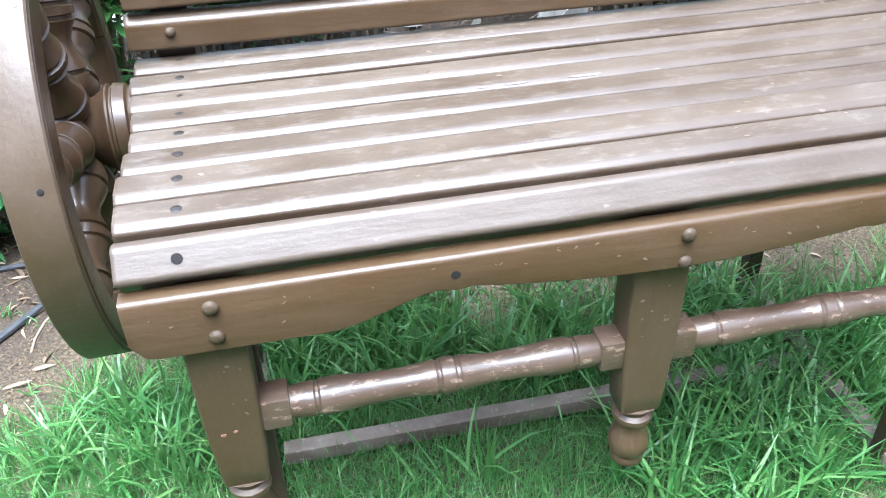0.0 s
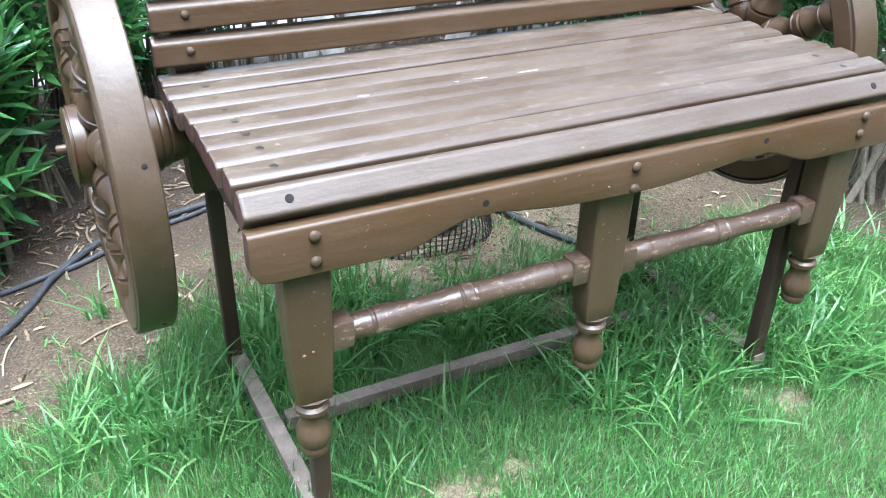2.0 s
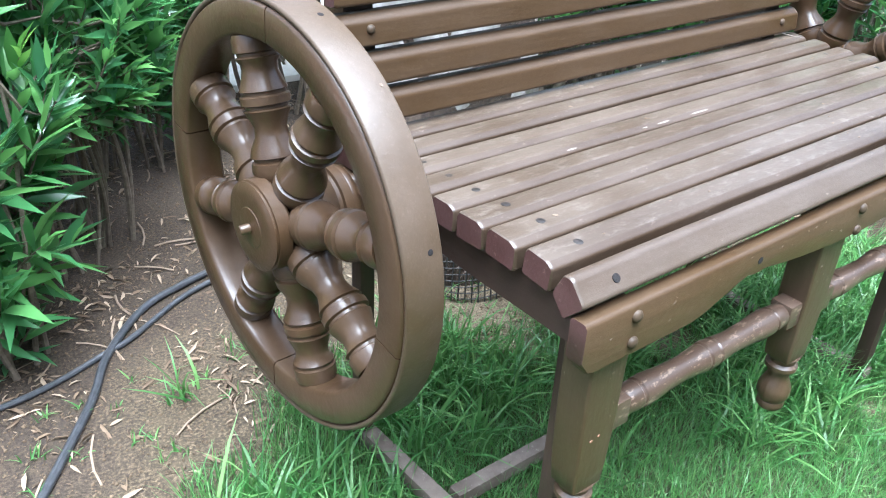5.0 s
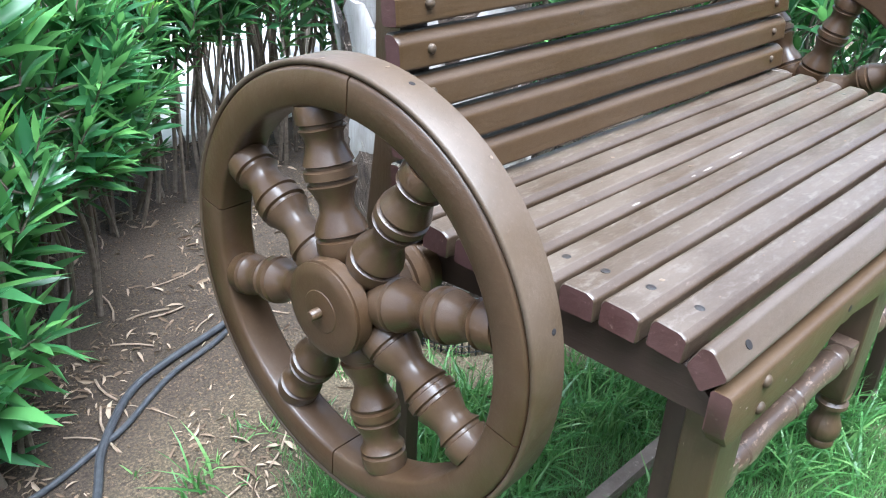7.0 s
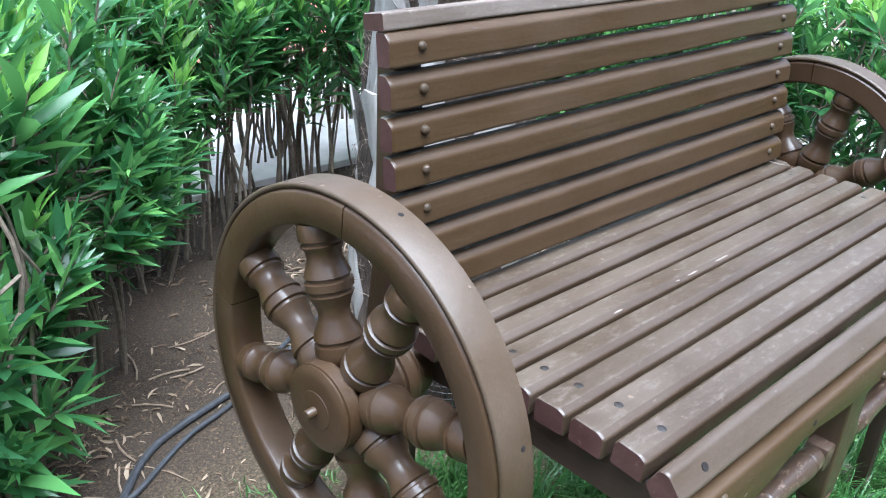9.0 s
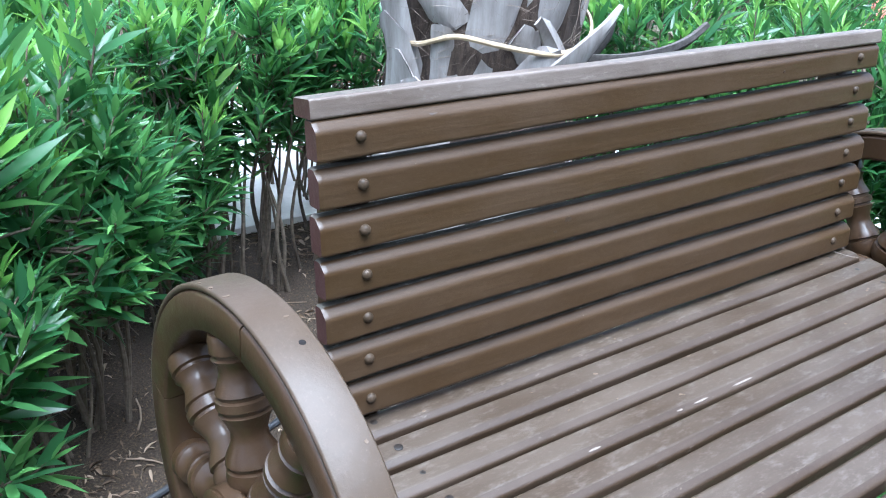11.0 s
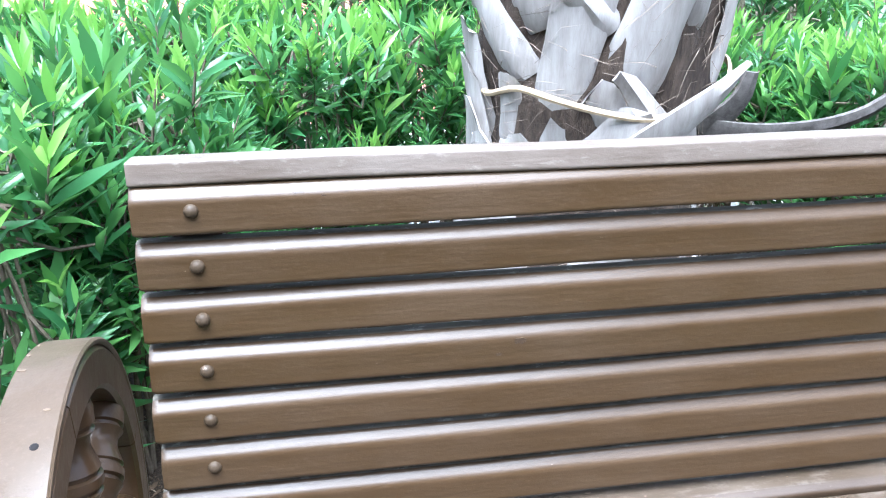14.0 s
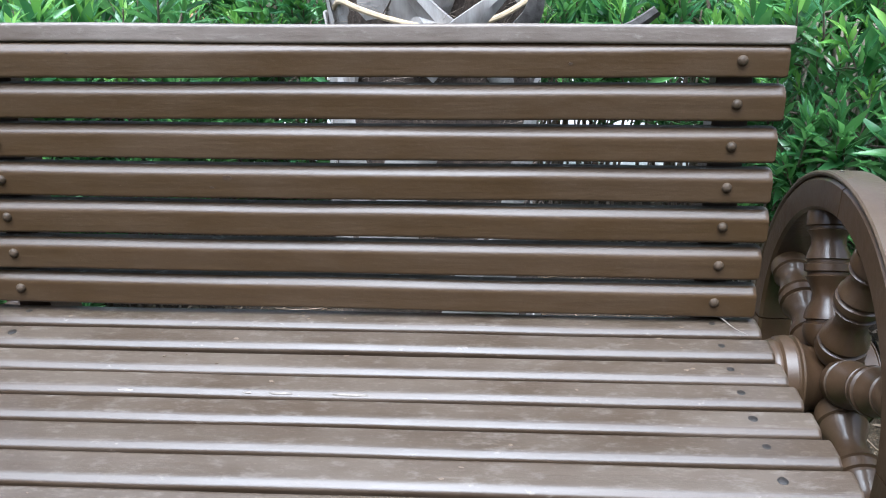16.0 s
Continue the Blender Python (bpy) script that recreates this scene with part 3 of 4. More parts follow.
def make_under():
    for x in (-0.052, 0.985):
        bm = bmesh.new()
        prof = [(0.06, 0.594), (0.03, 0.57), (0.03, 0.545), (0.20, 0.545), (0.36, 0.55), (0.47, 0.54), (0.50, 0.54), (0.50, 0.602), (0.36, 0.598), (0.2, 0.602), (0.11, 0.605)]
        a = [bm.verts.new((x - 0.013, y, z)) for y, z in prof]
        b = [bm.verts.new((x + 0.013, y, z)) for y, z in prof]
        bm.faces.new(a), bm.faces.new(b)
        for k in range(len(a)):
            bm.faces.new((a[k], a[(k + 1) % len(a)], b[(k + 1) % len(a)], b[k]))
        part("side_rail", bm, PAINT_SIDE_SHADED, bench, "brown side board under the slats, darkened for shade")
    part("back_rail", block(1.0, 0.026, 0.07), PAINT_LEG, bench, "", pose(0.466, 0.487, 0.57))
    # metal frame
    for x, y, h in ((0.012, 0.092, 0.56), (-0.022, 0.525, 0.6), (0.936, 0.088, 0.56), (0.945, 0.535, 0.6)):
        part("metal_post", block(0.028, 0.028, h, 0.003), PAINT_METAL, bench, "dark painted square steel post", pose(x, y, h / 2))
    for x in (0.002, 0.94):
        part("runner", block(0.03, 0.47, 0.03, 0.003), DUSTY_METAL, bench, "dusty square steel runner on the grass", pose(x - (0.012 if x < 0.5 else 0), 0.305, 0.028, 0, 0, 2 if x < 0.5 else 0))
    part("cross_bar", block(0.9, 0.028, 0.028, 0.003), DUSTY_METAL, bench, "dusty square steel bar", pose(0.465, 0.302, 0.03))


make_under()

SPOKE = [(0.0, 0.0155), (0.006, 0.0175), (0.012, 0.021), (0.02, 0.0238), (0.032, 0.0258), (0.044, 0.0252), (0.046, 0.0232), (0.050, 0.0232), (0.052, 0.0252), (0.062, 0.024), (0.078, 0.0198),
         (0.09, 0.0192), (0.102, 0.0212), (0.114, 0.0244), (0.116, 0.0226), (0.120, 0.0226), (0.122, 0.025), (0.132, 0.025), (0.134, 0.0228), (0.138, 0.0228), (0.14, 0.0244), (0.152, 0.0222),
         (0.163, 0.0202), (0.174, 0.0206), (0.182, 0.0234), (0.184, 0.0216), (0.188, 0.0216), (0.190, 0.0236), (0.205, 0.0236), (0.212, 0.0225)]


def arc_ring(r0, r1, x0, x1, a0, a1, ease=0.003, steps=20):
    """A sector of a flat ring about the x axis, from angle a0 to a1 in degrees, with eased edges."""
    bm = bmesh.new()
    o = [(x0, r0 + ease), (x0, r1 - ease), (x0 + ease * 0.4, r1 - ease * 0.4), (x0 + ease, r1), (x1 - ease, r1), (x1, r1 - ease), (x1, r0 + ease), (x1 - ease, r0), (x0 + ease, r0), (x0 + ease * 0.4, r0 + ease * 0.4)]
    closed = abs(a1 - a0) >= 360
    rings = []
    for k in range(steps + (0 if closed else 1)):
        a = radians(a0 + (a1 - a0) * k / steps)
        rings.append([bm.verts.new((x, r * math.cos(a), r * math.sin(a))) for x, r in o])
    pairs = list(zip(rings, rings[1:])) + ([(rings[-1], rings[0])] if closed else [])
    for a, b in pairs:
        for k in range(len(o)):
            bm.faces.new((a[k], a[(k + 1) % len(o)], b[(k + 1) % len(o)], b[k]))
    if not closed:
        bm.faces.new(rings[0]), bm.faces.new(rings[-1])
    return bm


def make_wheel(place):
    """A wagon wheel about the x axis; its outer face looks along -x."""
    hub = part("wagon_wheel", lathe([(-0.0585, 0.012), (-0.057, 0.028), (-0.056, 0.029), (-0.0565, 0.048), (-0.0545, 0.059), (-0.0525, 0.063), (-0.051, 0.063), (-0.050, 0.061), (-0.0485, 0.061), (-0.0475, 0.064), (-0.03, 0.065), (-0.026, 0.062),
                                      (-0.024, 0.05), (-0.02, 0.047), (0.03, 0.047), (0.042, 0.054), (0.05, 0.062), (0.053, 0.062), (0.055, 0.058), (0.058, 0.058), (0.06, 0.062), (0.075, 0.06), (0.078, 0.055), (0.082, 0.056),
                                      (0.09, 0.053), (0.092, 0.05), (0.096, 0.051), (0.118, 0.046)], 32),
               PAINT_WHEEL, bench, "brown wagon wheel with eight turned spokes", place)
    marks = ((94, 10), (10, -87), (-87, -169), (-169, -266))
    for a, b in marks:
        part("felloe", arc_ring(0.248, 0.2965, -0.028, 0.030, b + 0.25, a - 0.25, 0.005, 28), PAINT_WHEEL, hub, "curved rim piece")
    part("tread_hoop", arc_ring(0.2972, 0.305, -0.026, 0.030, 0, 360, 0.0025, 96), PAINT_HOOP_LIT, hub, "scuffed brown hoop round the rim")
    spoke = mesh_of(lathe([(x, 1.28 * (0.0228 + 1.55 * (r - 0.0228))) for x, r in SPOKE], 24), "spoke", PAINT_WHEEL)
    for k in range(8):
        part("spoke", spoke, None, hub, "", pose(0, 0, 0, 45 * k + 75) @ pose(0, 0.036, 0, 0, 0, 90))
    part("axle_pin", lathe([(-0.073, 0.0055), (-0.071, 0.007), (-0.05, 0.007)], 12), PAINT_WHEEL, hub, "bare stub of the axle")
    nail = mesh_of(dome(0.004, 0.001, 10), "nail", HOLE)
    for k in range(6):
        part("nail", nail, None, hub, "", pose(0, 0, 0, 60 * k + 45) @ pose(0.012, 0.3048, 0, 0, 0, 90))
    for deg, x, sx, sy in ((84, -0.019, 0.012, 0.005), (77, -0.021, 0.006, 0.011), (70, -0.02, 0.004, 0.014), (97, 0.016, 0.009, 0.004), (58, -0.02, 0.005, 0.01), (128, 0.02, 0.006, 0.006)):
        part("bare_patch", patch(0.7 * sx, 0.7 * sy, deg), NICK, hub, "", pose(0, 0, 0, deg) @ pose(x, 0.3051, 0, -90))
    return hub


make_wheel(pose(-0.187, 0.463, 0.551, 0, 0, 2))
make_wheel(pose(1.148, 0.463, 0.551, 0, 0, 178))


# ---- palm trunk behind the bench ----
PALM = Vector((0.547, 1.05, 0))


def palm_radius(z):
    return 0.184 + 0.006 * math.sin(6 * z) + 0.06 * max(0, 0.92 - z) * (1 - 0.6 * max(0, 0.92 - z))


def make_palm():
    palm = thing("palm_tree", "grey palm trunk with cut leaf bases and brown fibre", "palm tree", at=PALM)
    bm = bmesh.new()
    rings = []
    for k in range(45):
        z = -0.05 + 2.25 * k / 44
        ring = []
        for j in range(40):
            a = 2 * math.pi * j / 40
            r = palm_radius(z) + 0.022 * noise.noise((3 * math.cos(a), 3 * math.sin(a), z * 6)) + 0.012 * noise.noise((11 * math.cos(a), 11 * math.sin(a), z * 22))
            ring.append(bm.verts.new((r * math.cos(a), r * math.sin(a), z)))
        rings.append(ring)
    for a, b in zip(rings, rings[1:]):
        for j in range(40):
            bm.faces.new((a[j], a[(j + 1) % 40], b[(j + 1) % 40], b[j]))
    bm.faces.new(rings[0]), bm.faces.new(rings[-1])
    trunk = part("trunk", bm, FIBRE, palm, "rough brown fibrous trunk")
    def leaf_base(a, z0, swing, length, w0, w1, out, seed, start=0.0):
        """One cut leaf base: starts low on the trunk at angle a, rises and swings round it."""
        lean = math.atan2(swing * 0.19, length)
        bm = bmesh.new()
        cols = []
        for k in range(8):
            t = k / 7
            w = (w0 * (1 - t) + w1 * t) * (1 + 0.16 * noise.noise((3 * t, seed, 5)))
            z, ang = z0 + length * t, a + swing * t
            base_r = palm_radius(z) - 0.008 + start + 0.014 * t + out * t * t - 0.012 * (1 - t) ** 6
            th = 0.01 * (1 - 0.75 * t)
            ring = []
            for u, d in ((-1, 0), (-0.9, 0.55), (-0.6, 0.95), (0, 1.15), (0.6, 0.95), (0.9, 0.55), (1, 0), (0, -0.6)):
                aa = ang + u * w * math.cos(lean) / 0.19
                r = base_r + d * th + 0.005 * noise.noise((u * 3, t * 4, seed)) + (-0.006 * abs(u) if d >= 0 else 0)
                zz = z - u * w * math.sin(lean) * 0.9 + (0.02 * noise.noise((u * 2, seed * 3.3, 1)) - 0.55 * w * u * u if k == 7 else 0)
                ring.append(bm.verts.new((r * math.cos(aa), r * math.sin(aa), zz)))
            cols.append(ring)
        for p, q in zip(cols, cols[1:]):
            for k in range(8):
                bm.faces.new((p[k], p[(k + 1) % 8], q[(k + 1) % 8], q[k]))
        bm.faces.new(cols[0]), bm.faces.new(cols[-1])
        part("leaf_base", bm, BOOT, palm, "weathered grey cut leaf base")

    # the bases over the bench back: across, up, across, up, half width, how far they stand off
    for u0, z0, u1, z1, w0, w1, off in ((-0.52, 0.88, -0.2, 1.2, 0.04, 0.035, 0.006), (0.12, 1.0, 0.42, 1.24, 0.046, 0.04, 0.012), (-0.66, 1.01, -0.95, 1.13, 0.032, 0.03, 0.01),
                                        (-0.56, 1.085, -0.76, 1.19, 0.036, 0.03, 0.004), (-0.77, 0.86, -0.74, 1.02, 0.024, 0.02, 0.006), (-0.06, 1.09, -0.5, 1.19, 0.024, 0.022, 0.014),
                                        (0.44, 0.93, 0.0, 1.045, 0.03, 0.008, 0.022), (-0.08, 0.9, 0.24, 0.985, 0.034, 0.03, 0.02), (0.12, 0.93, -0.1, 1.02, 0.03, 0.026, 0.006),
                                        (0.9, 0.96, 0.9, 1.22, 0.016, 0.016, 0.012), (0.66, 1.085, 0.55, 1.22, 0.03, 0.026, 0.004), (0.95, 0.8, 0.6, 0.96, 0.03, 0.028, 0.004), (-0.88, 0.74, -0.62, 0.93, 0.034, 0.03, 0.01)):
        a0, a1 = (math.radians(-101) + math.asin(u) for u in (u0, u1))
        leaf_base(a0, z0, a1 - a0, z1 - z0, 1.15 * w0, 1.15 * w1, 0.006, 9 * u0 + z0, off)
    # pale bases low on the side towards the lawn's edge
    for deg, z0, swing, length in ((172, 0.4, 0.5, 0.3), (205, 0.46, -0.6, 0.3), (168, 0.62, 0.55, 0.3), (222, 0.62, -0.45, 0.28), (196, 0.76, -0.35, 0.26), (186, 0.88, -0.25, 0.2), (240, 0.5, 0.4, 0.28)):
        leaf_base(math.radians(deg), z0, swing, length, 0.05, 0.042, 0.012, deg * 0.31, 0.012)
    rnd = random.Random(5)
    for row in range(10):
        z0 = 0.06 + 0.19 * row
        for j in range(6):
            a = 2 * math.pi * (j + 0.5 * (row % 2)) / 6 + rnd.uniform(-0.12, 0.12)
            side = 1 if (row + j) % 3 else -1
            length, w0, w1 = rnd.uniform(0.26, 0.34), rnd.uniform(0.045, 0.06), rnd.uniform(0.034, 0.046)
            swing, out = side * rnd.uniform(0.35, 0.75), rnd.uniform(0.0, 0.03)
            facing = math.cos(a + swing / 2 - math.radians(-101))
            if facing > 0.3 and z0 + length > 0.9 and z0 < 1.15:
                continue
            leaf_base(a, z0, swing, length, w0, w1, out, row + 7.1 * j)
    # loose fibres
    n = 3600
    ang, z = rng.uniform(0, 2 * np.pi, n), rng.uniform(0.05, 1.7, n)
    r = palm_radius(0.95) + rng.uniform(-0.004, 0.01, n) + 0.06 * np.maximum(0, 0.92 - z) * (1 - 0.6 * np.maximum(0, 0.92 - z))
    pos = np.stack((r * np.cos(ang), r * np.sin(ang), z), 1)
    d = np.stack((-np.sin(ang), np.cos(ang), rng.normal(0.3, 0.6, n)), 1) * rng.choice((-1, 1), n)[:, None] + 0.18 * np.stack((np.cos(ang), np.sin(ang), 0 * z), 1)
    v, f = strips([(0, -0.5, 0), (0, 0.5, 0), (0.5, -0.4, 0.12), (0.5, 0.4, 0.12), (1, 0, 0)], [(0, 1, 3, 2), (2, 3, 4)], turns_of(d, rng.uniform(-1, 1, n)), pos, np.stack((rng.uniform(0.04, 0.11, n), np.full(n, 0.0012), rng.uniform(0.05, 0.15, n)), 1))
    tagged(part("loose_fibre", raw_mesh("loose_fibre", v, f, STRAND), None, palm, "stray brown fibres"), kind="stuff")
    # dead stalk that sticks out to the side
    def stalk(path, w0, w1):
        bm = bmesh.new()
        rows = []
        for i, p in enumerate(path):
            w = w0 + (w1 - w0) * i / (len(path) - 1)
            up = (path[min(i + 1, len(path) - 1)] - path[max(i - 1, 0)]).cross(Vector((0, 1, 0))).normalized() * -w
            rows.append([bm.verts.new(p + up * k + Vector((0, d, 0))) for k, d in ((-1, -0.002), (-1, 0.006), (1, 0.011), (1, 0.005), (0, -0.004))])
        for a, b in zip(rows, rows[1:]):
            for k in range(5):
                bm.faces.new((a[k], a[(k + 1) % 5], b[(k + 1) % 5], b[k]))
        bm.faces.new(rows[0]), bm.faces.new(rows[-1])
        return bm

    part("dead_stalk", stalk(smooth_path([(0.1, -0.13, 0.935), (0.19, -0.19, 0.94), (0.27, -0.22, 0.955), (0.325, -0.24, 0.98), (0.365, -0.25, 1.012)], 5), 0.019, 0.009), STALK, palm, "dry grey leaf stalk")
    part("leaf_base", stalk(smooth_path([(-0.02, -0.2, 0.9), (0.05, -0.226, 0.97), (0.105, -0.232, 1.02), (0.145, -0.222, 1.055)], 5), 0.033, 0.004), BOOT, palm, "split pointed leaf base")
    part("leaf_base", stalk(smooth_path([(0.13, -0.15, 0.93), (0.17, -0.17, 0.985), (0.18, -0.175, 1.03)], 4), 0.022, 0.012), STALK, palm, "short dark leaf stub")
    # tan strap
    ring = []
    for k in range(72):
        a = -180 + 5 * k
        z = 0.99 + 0.001 * float(np.interp(a, (-180, -165, -140, -90, -62, -20, 60, 120, 180), (-12, -18, 17, -16, -10, 36, 20, 0, -12)))
        r = float(np.interp(a, (-180, -160, -135, -30, 0, 180), (0.188, 0.192, 0.21, 0.208, 0.2, 0.188)))
        ring.append(Vector((r * math.cos(math.radians(a)), r * math.sin(math.radians(a)), z)))
    for q in range(2):
        ring = [(ring[k - 1] + 2 * ring[k] + ring[(k + 1) % 72]) / 4 for k in range(72)]
    bm = bmesh.new()
    rows = []
    for p in ring:
        o = Vector((p[0], p[1], 0)).normalized()
        rows.append([bm.verts.new(p + o * d + Vector((0, 0, h))) for d, h in ((0, -0.005), (0.005, -0.004), (0.0065, 0), (0.005, 0.004), (0, 0.005))])
    for a, b in zip(rows, rows[1:] + rows[:1]):
        for k in range(5):
            bm.faces.new((a[k], a[(k + 1) % 5], b[(k + 1) % 5], b[k]))
    part("strap", bm, STRAP, palm, "tan strap tied round the trunk")


make_palm()


def make_netting():
    net = thing("wire_netting", "black wire netting wrapped round the palm's foot", "netting", at=(0.57, 0.96, 0))
    bm = bmesh.new()
    for k in range(84):
        a = 2 * math.pi * k / 84
        tube_into(bm, [((0.21 + 0.01 * math.sin(5 * a + h * 30)) * math.cos(a), (0.21 + 0.01 * math.sin(5 * a + h * 30)) * math.sin(a), h) for h in (0, 0.05, 0.1, 0.14 + 0.015 * math.sin(3 * a))], 0.0023, 3)
    for h in np.arange(0.01, 0.15, 0.015):
        tube_into(bm, [((0.21 + 0.01 * math.sin(5 * a + h * 30)) * math.cos(a), (0.21 + 0.01 * math.sin(5 * a + h * 30)) * math.sin(a), h) for a in np.linspace(0, 2 * math.pi, 50)], 0.0019, 3)
    part("mesh", bm, WIRE, net)


make_netting()


# ---- oleander hedge ----
LEAF_T = [(0, 0, 0), (0.22, 0.36, 0.10), (0.22, 0, 0), (0.22, -0.36, 0.10), (0.58, 0.42, 0.05), (0.58, 0, -0.06), (0.58, -0.42, 0.05), (1, 0, -0.26)]
LEAF_F = [(0, 2, 1), (0, 3, 2), (1, 2, 5, 4), (2, 3, 6, 5), (4, 5, 7), (5, 6, 7)]


def whorl(tips, dirs, lengths, count, spread=(0.25, 1.0)):
    """Leaves spiralled round shoot tips."""
    n = len(tips)
    idx = np.repeat(np.arange(n), count)
    k = np.tile(np.arange(count), n)
    axis = dirs[idx] / np.linalg.norm(dirs[idx], axis=1, keepdims=True)
    ref = np.tile((0.3, 0.5, 0.81), (len(idx), 1))
    u = np.cross(axis, ref)
    u /= np.linalg.norm(u, axis=1, keepdims=True)
    v = np.cross(axis, u)
    a = k * 2.4 + rng.uniform(0, 6.28, n)[idx] + rng.normal(0, 0.2, len(idx))
    frac = k / count
    polar = spread[0] + (spread[1] - spread[0]) * (1 - frac) + rng.normal(0, 0.15, len(idx))
    d = axis * np.cos(polar)[:, None] + (u * np.cos(a)[:, None] + v * np.sin(a)[:, None]) * np.sin(polar)[:, None]
    pos = tips[idx] - axis * (0.17 * (1 - frac))[:, None]
    ln = lengths[idx] * (0.62 + 0.5 * np.sin(np.pi * np.clip(frac + 0.15, 0, 1))) * rng.uniform(0.85, 1.15, len(idx))
    return strips(LEAF_T, LEAF_F, turns_of(d, rng.normal(0, 0.5, len(idx))), pos, np.stack((ln, ln * rng.uniform(0.18, 0.26, len(idx)), ln * rng.uniform(0.05, 0.7, len(idx))), 1))


def make_shrub(cx, cy, rx, ry, low, top, shoots, seed, label):
    rnd = random.Random(seed)
    shrub = thing("oleander_shrub", label, "shrub", "hedge round the bench", at=(cx, cy, 0))
    n = shoots
    a = rng.uniform(0, 2 * np.pi, n)
    rad = np.sqrt(rng.uniform(0.25, 1.0, n))
    up = rng.beta(1.05, 1.0, n) if low < 0.2 else rng.beta(1.15 if cx < 0.5 or cx > 1.4 else 1.5, 0.95, n)
    z = low + (top - low) * up + rng.normal(0, 0.03, n)
    wide = 0.76 + 0.3 * np.clip(up, 0, 1) ** 0.7 if low < 0.2 else 0.72 + 0.28 * np.sin(np.pi * np.clip(up, 0, 1) ** 0.8)
    tips = np.stack((rx * rad * np.cos(a) * wide, ry * rad * np.sin(a) * wide, z), 1)
    d = np.stack((np.cos(a) * (0.2 + 0.6 * rad * (1 - up * 0.7)), np.sin(a) * (0.2 + 0.6 * rad * (1 - up * 0.7)), 0.6 + 0.7 * up), 1) + rng.normal(0, 0.18, (n, 3))
    per = 14 if low < 0.2 else 18
    v, f = whorl(tips, d, rng.uniform(0.07, 0.112, n) * (1.25 if low < 0.2 else 1.0), per)
    bm = bmesh.new()
    stems = []
    for k in range(24 if cx < 1.4 else 22):
        sa, sr = rnd.uniform(0, 6.28), rnd.uniform(0.2, 0.8)
        b0 = Vector((0.75 * rx * math.cos(sa) * sr, 0.75 * ry * math.sin(sa) * sr, -0.03))
        b1 = b0 + Vector((rnd.uniform(-0.05, 0.05), rnd.uniform(-0.05, 0.05), 0.25))
        b2 = Vector((0.7 * rx * math.cos(sa) * sr + rnd.uniform(-0.07, 0.07), 0.7 * ry * math.sin(sa) * sr + rnd.uniform(-0.07, 0.07), 0.6 * top))
        b3 = Vector((0.6 * rx * math.cos(sa) * sr, 0.6 * ry * math.sin(sa) * sr, 0.88 * top))
        path = smooth_path((b0, b1, b2, b3), 5)
        r0 = rnd.uniform(0.0045, 0.0095) * (1.0 if cx < 1.4 else 1.45)
        part("stem", tube(path, [r0 * (1 - 0.65 * i / (len(path) - 1)) for i in range(len(path))], 7), BARK if cx < 1.4 else PALE_BARK, shrub, "thin grey-brown stem" if k == 0 else "")
        stems += path[5:]
    for k in range(0, n):
        tip = Vector(tips[k])
        near = min(stems, key=lambda p: (p - tip).length + 0.6 * max(0, p.z - tip.z + 0.1))
        dv = Vector(d[k]).normalized()
        base = tip - dv * 0.12
        if (near - base).length < 0.34:
            tube_into(bm, [near, (near + base) / 2 + Vector((0, 0, -0.02)), base, tip - dv * 0.02], [0.0042, 0.0036, 0.003, 0.002], 4)
        else:
            tube_into(bm, [base - dv * 0.05, base, tip - dv * 0.02], [0.003, 0.003, 0.002], 4)
    tagged(part("twig", bm, BARK, shrub, "thin side twigs"), kind="stuff")
    crown = raw_mesh("foliage", v, f, LEAF)
    crown.materials.append(LEAF_YOUNG)
    leaf = np.arange(len(f)) // len(LEAF_F)
    young = (leaf % per >= 0.65 * per) & (up[leaf // per] + 0.25 * rng.uniform(-1, 1, n)[leaf // per] > (0.62 if cy > 1.7 else 0.78))
    crown.polygons.foreach_set("material_index", young.astype(np.int32))
    part("foliage", crown, None, shrub, "narrow glossy green leaves in whorls")


SHRUBS = [
    (-0.58, 1.22, 0.34, 0.32, 0.05, 0.97, 190), (-0.25, 1.48, 0.3, 0.32, 0.4, 0.94, 150), (-0.98, 1.3, 0.36, 0.34, 0.05, 0.98, 150),
    (-0.6, 1.8, 0.38, 0.35, 0.35, 1.0, 170), (0.08, 2.0, 0.34, 0.34, 0.22, 0.93, 220), (-0.25, 2.2, 0.38, 0.32, 0.4, 0.97, 170),
    (0.46, 2.1, 0.34, 0.36, 0.5, 0.92, 140), (0.84, 2.08, 0.34, 0.38, 0.5, 0.93, 130), (1.22, 1.88, 0.34, 0.36, 0.5, 0.93, 120),
    (1.5, 1.48, 0.34, 0.36, 0.36, 0.96, 160), (1.74, 1.04, 0.32, 0.34, 0.34, 0.96, 160), (1.86, 0.56, 0.28, 0.34, 0.3, 0.95, 150),
    (1.92, 0.12, 0.26, 0.32, 0.28, 0.95, 130), (0.3, 2.6, 0.42, 0.3, 0.66, 1.1, 140), (0.95, 2.6, 0.42, 0.3, 0.66, 1.12, 150), (1.55, 2.25, 0.42, 0.36, 0.5, 1.12, 150), (1.82, 1.75, 0.32, 0.36, 0.45, 1.08, 120), (2.1, 2.7, 0.45, 0.35, 0.6, 1.16, 120), (1.6, 2.95, 0.42, 0.3, 0.6, 1.2, 120), (2.3, 1.78, 0.4, 0.36, 0.4, 1.02, 130), (2.9, 1.86, 0.42, 0.34, 0.4, 1.04, 130), (3.5, 1.9, 0.42, 0.34, 0.4, 1.04, 120), (2.75, 2.2, 0.4, 0.3, 0.5, 1.12, 90)]
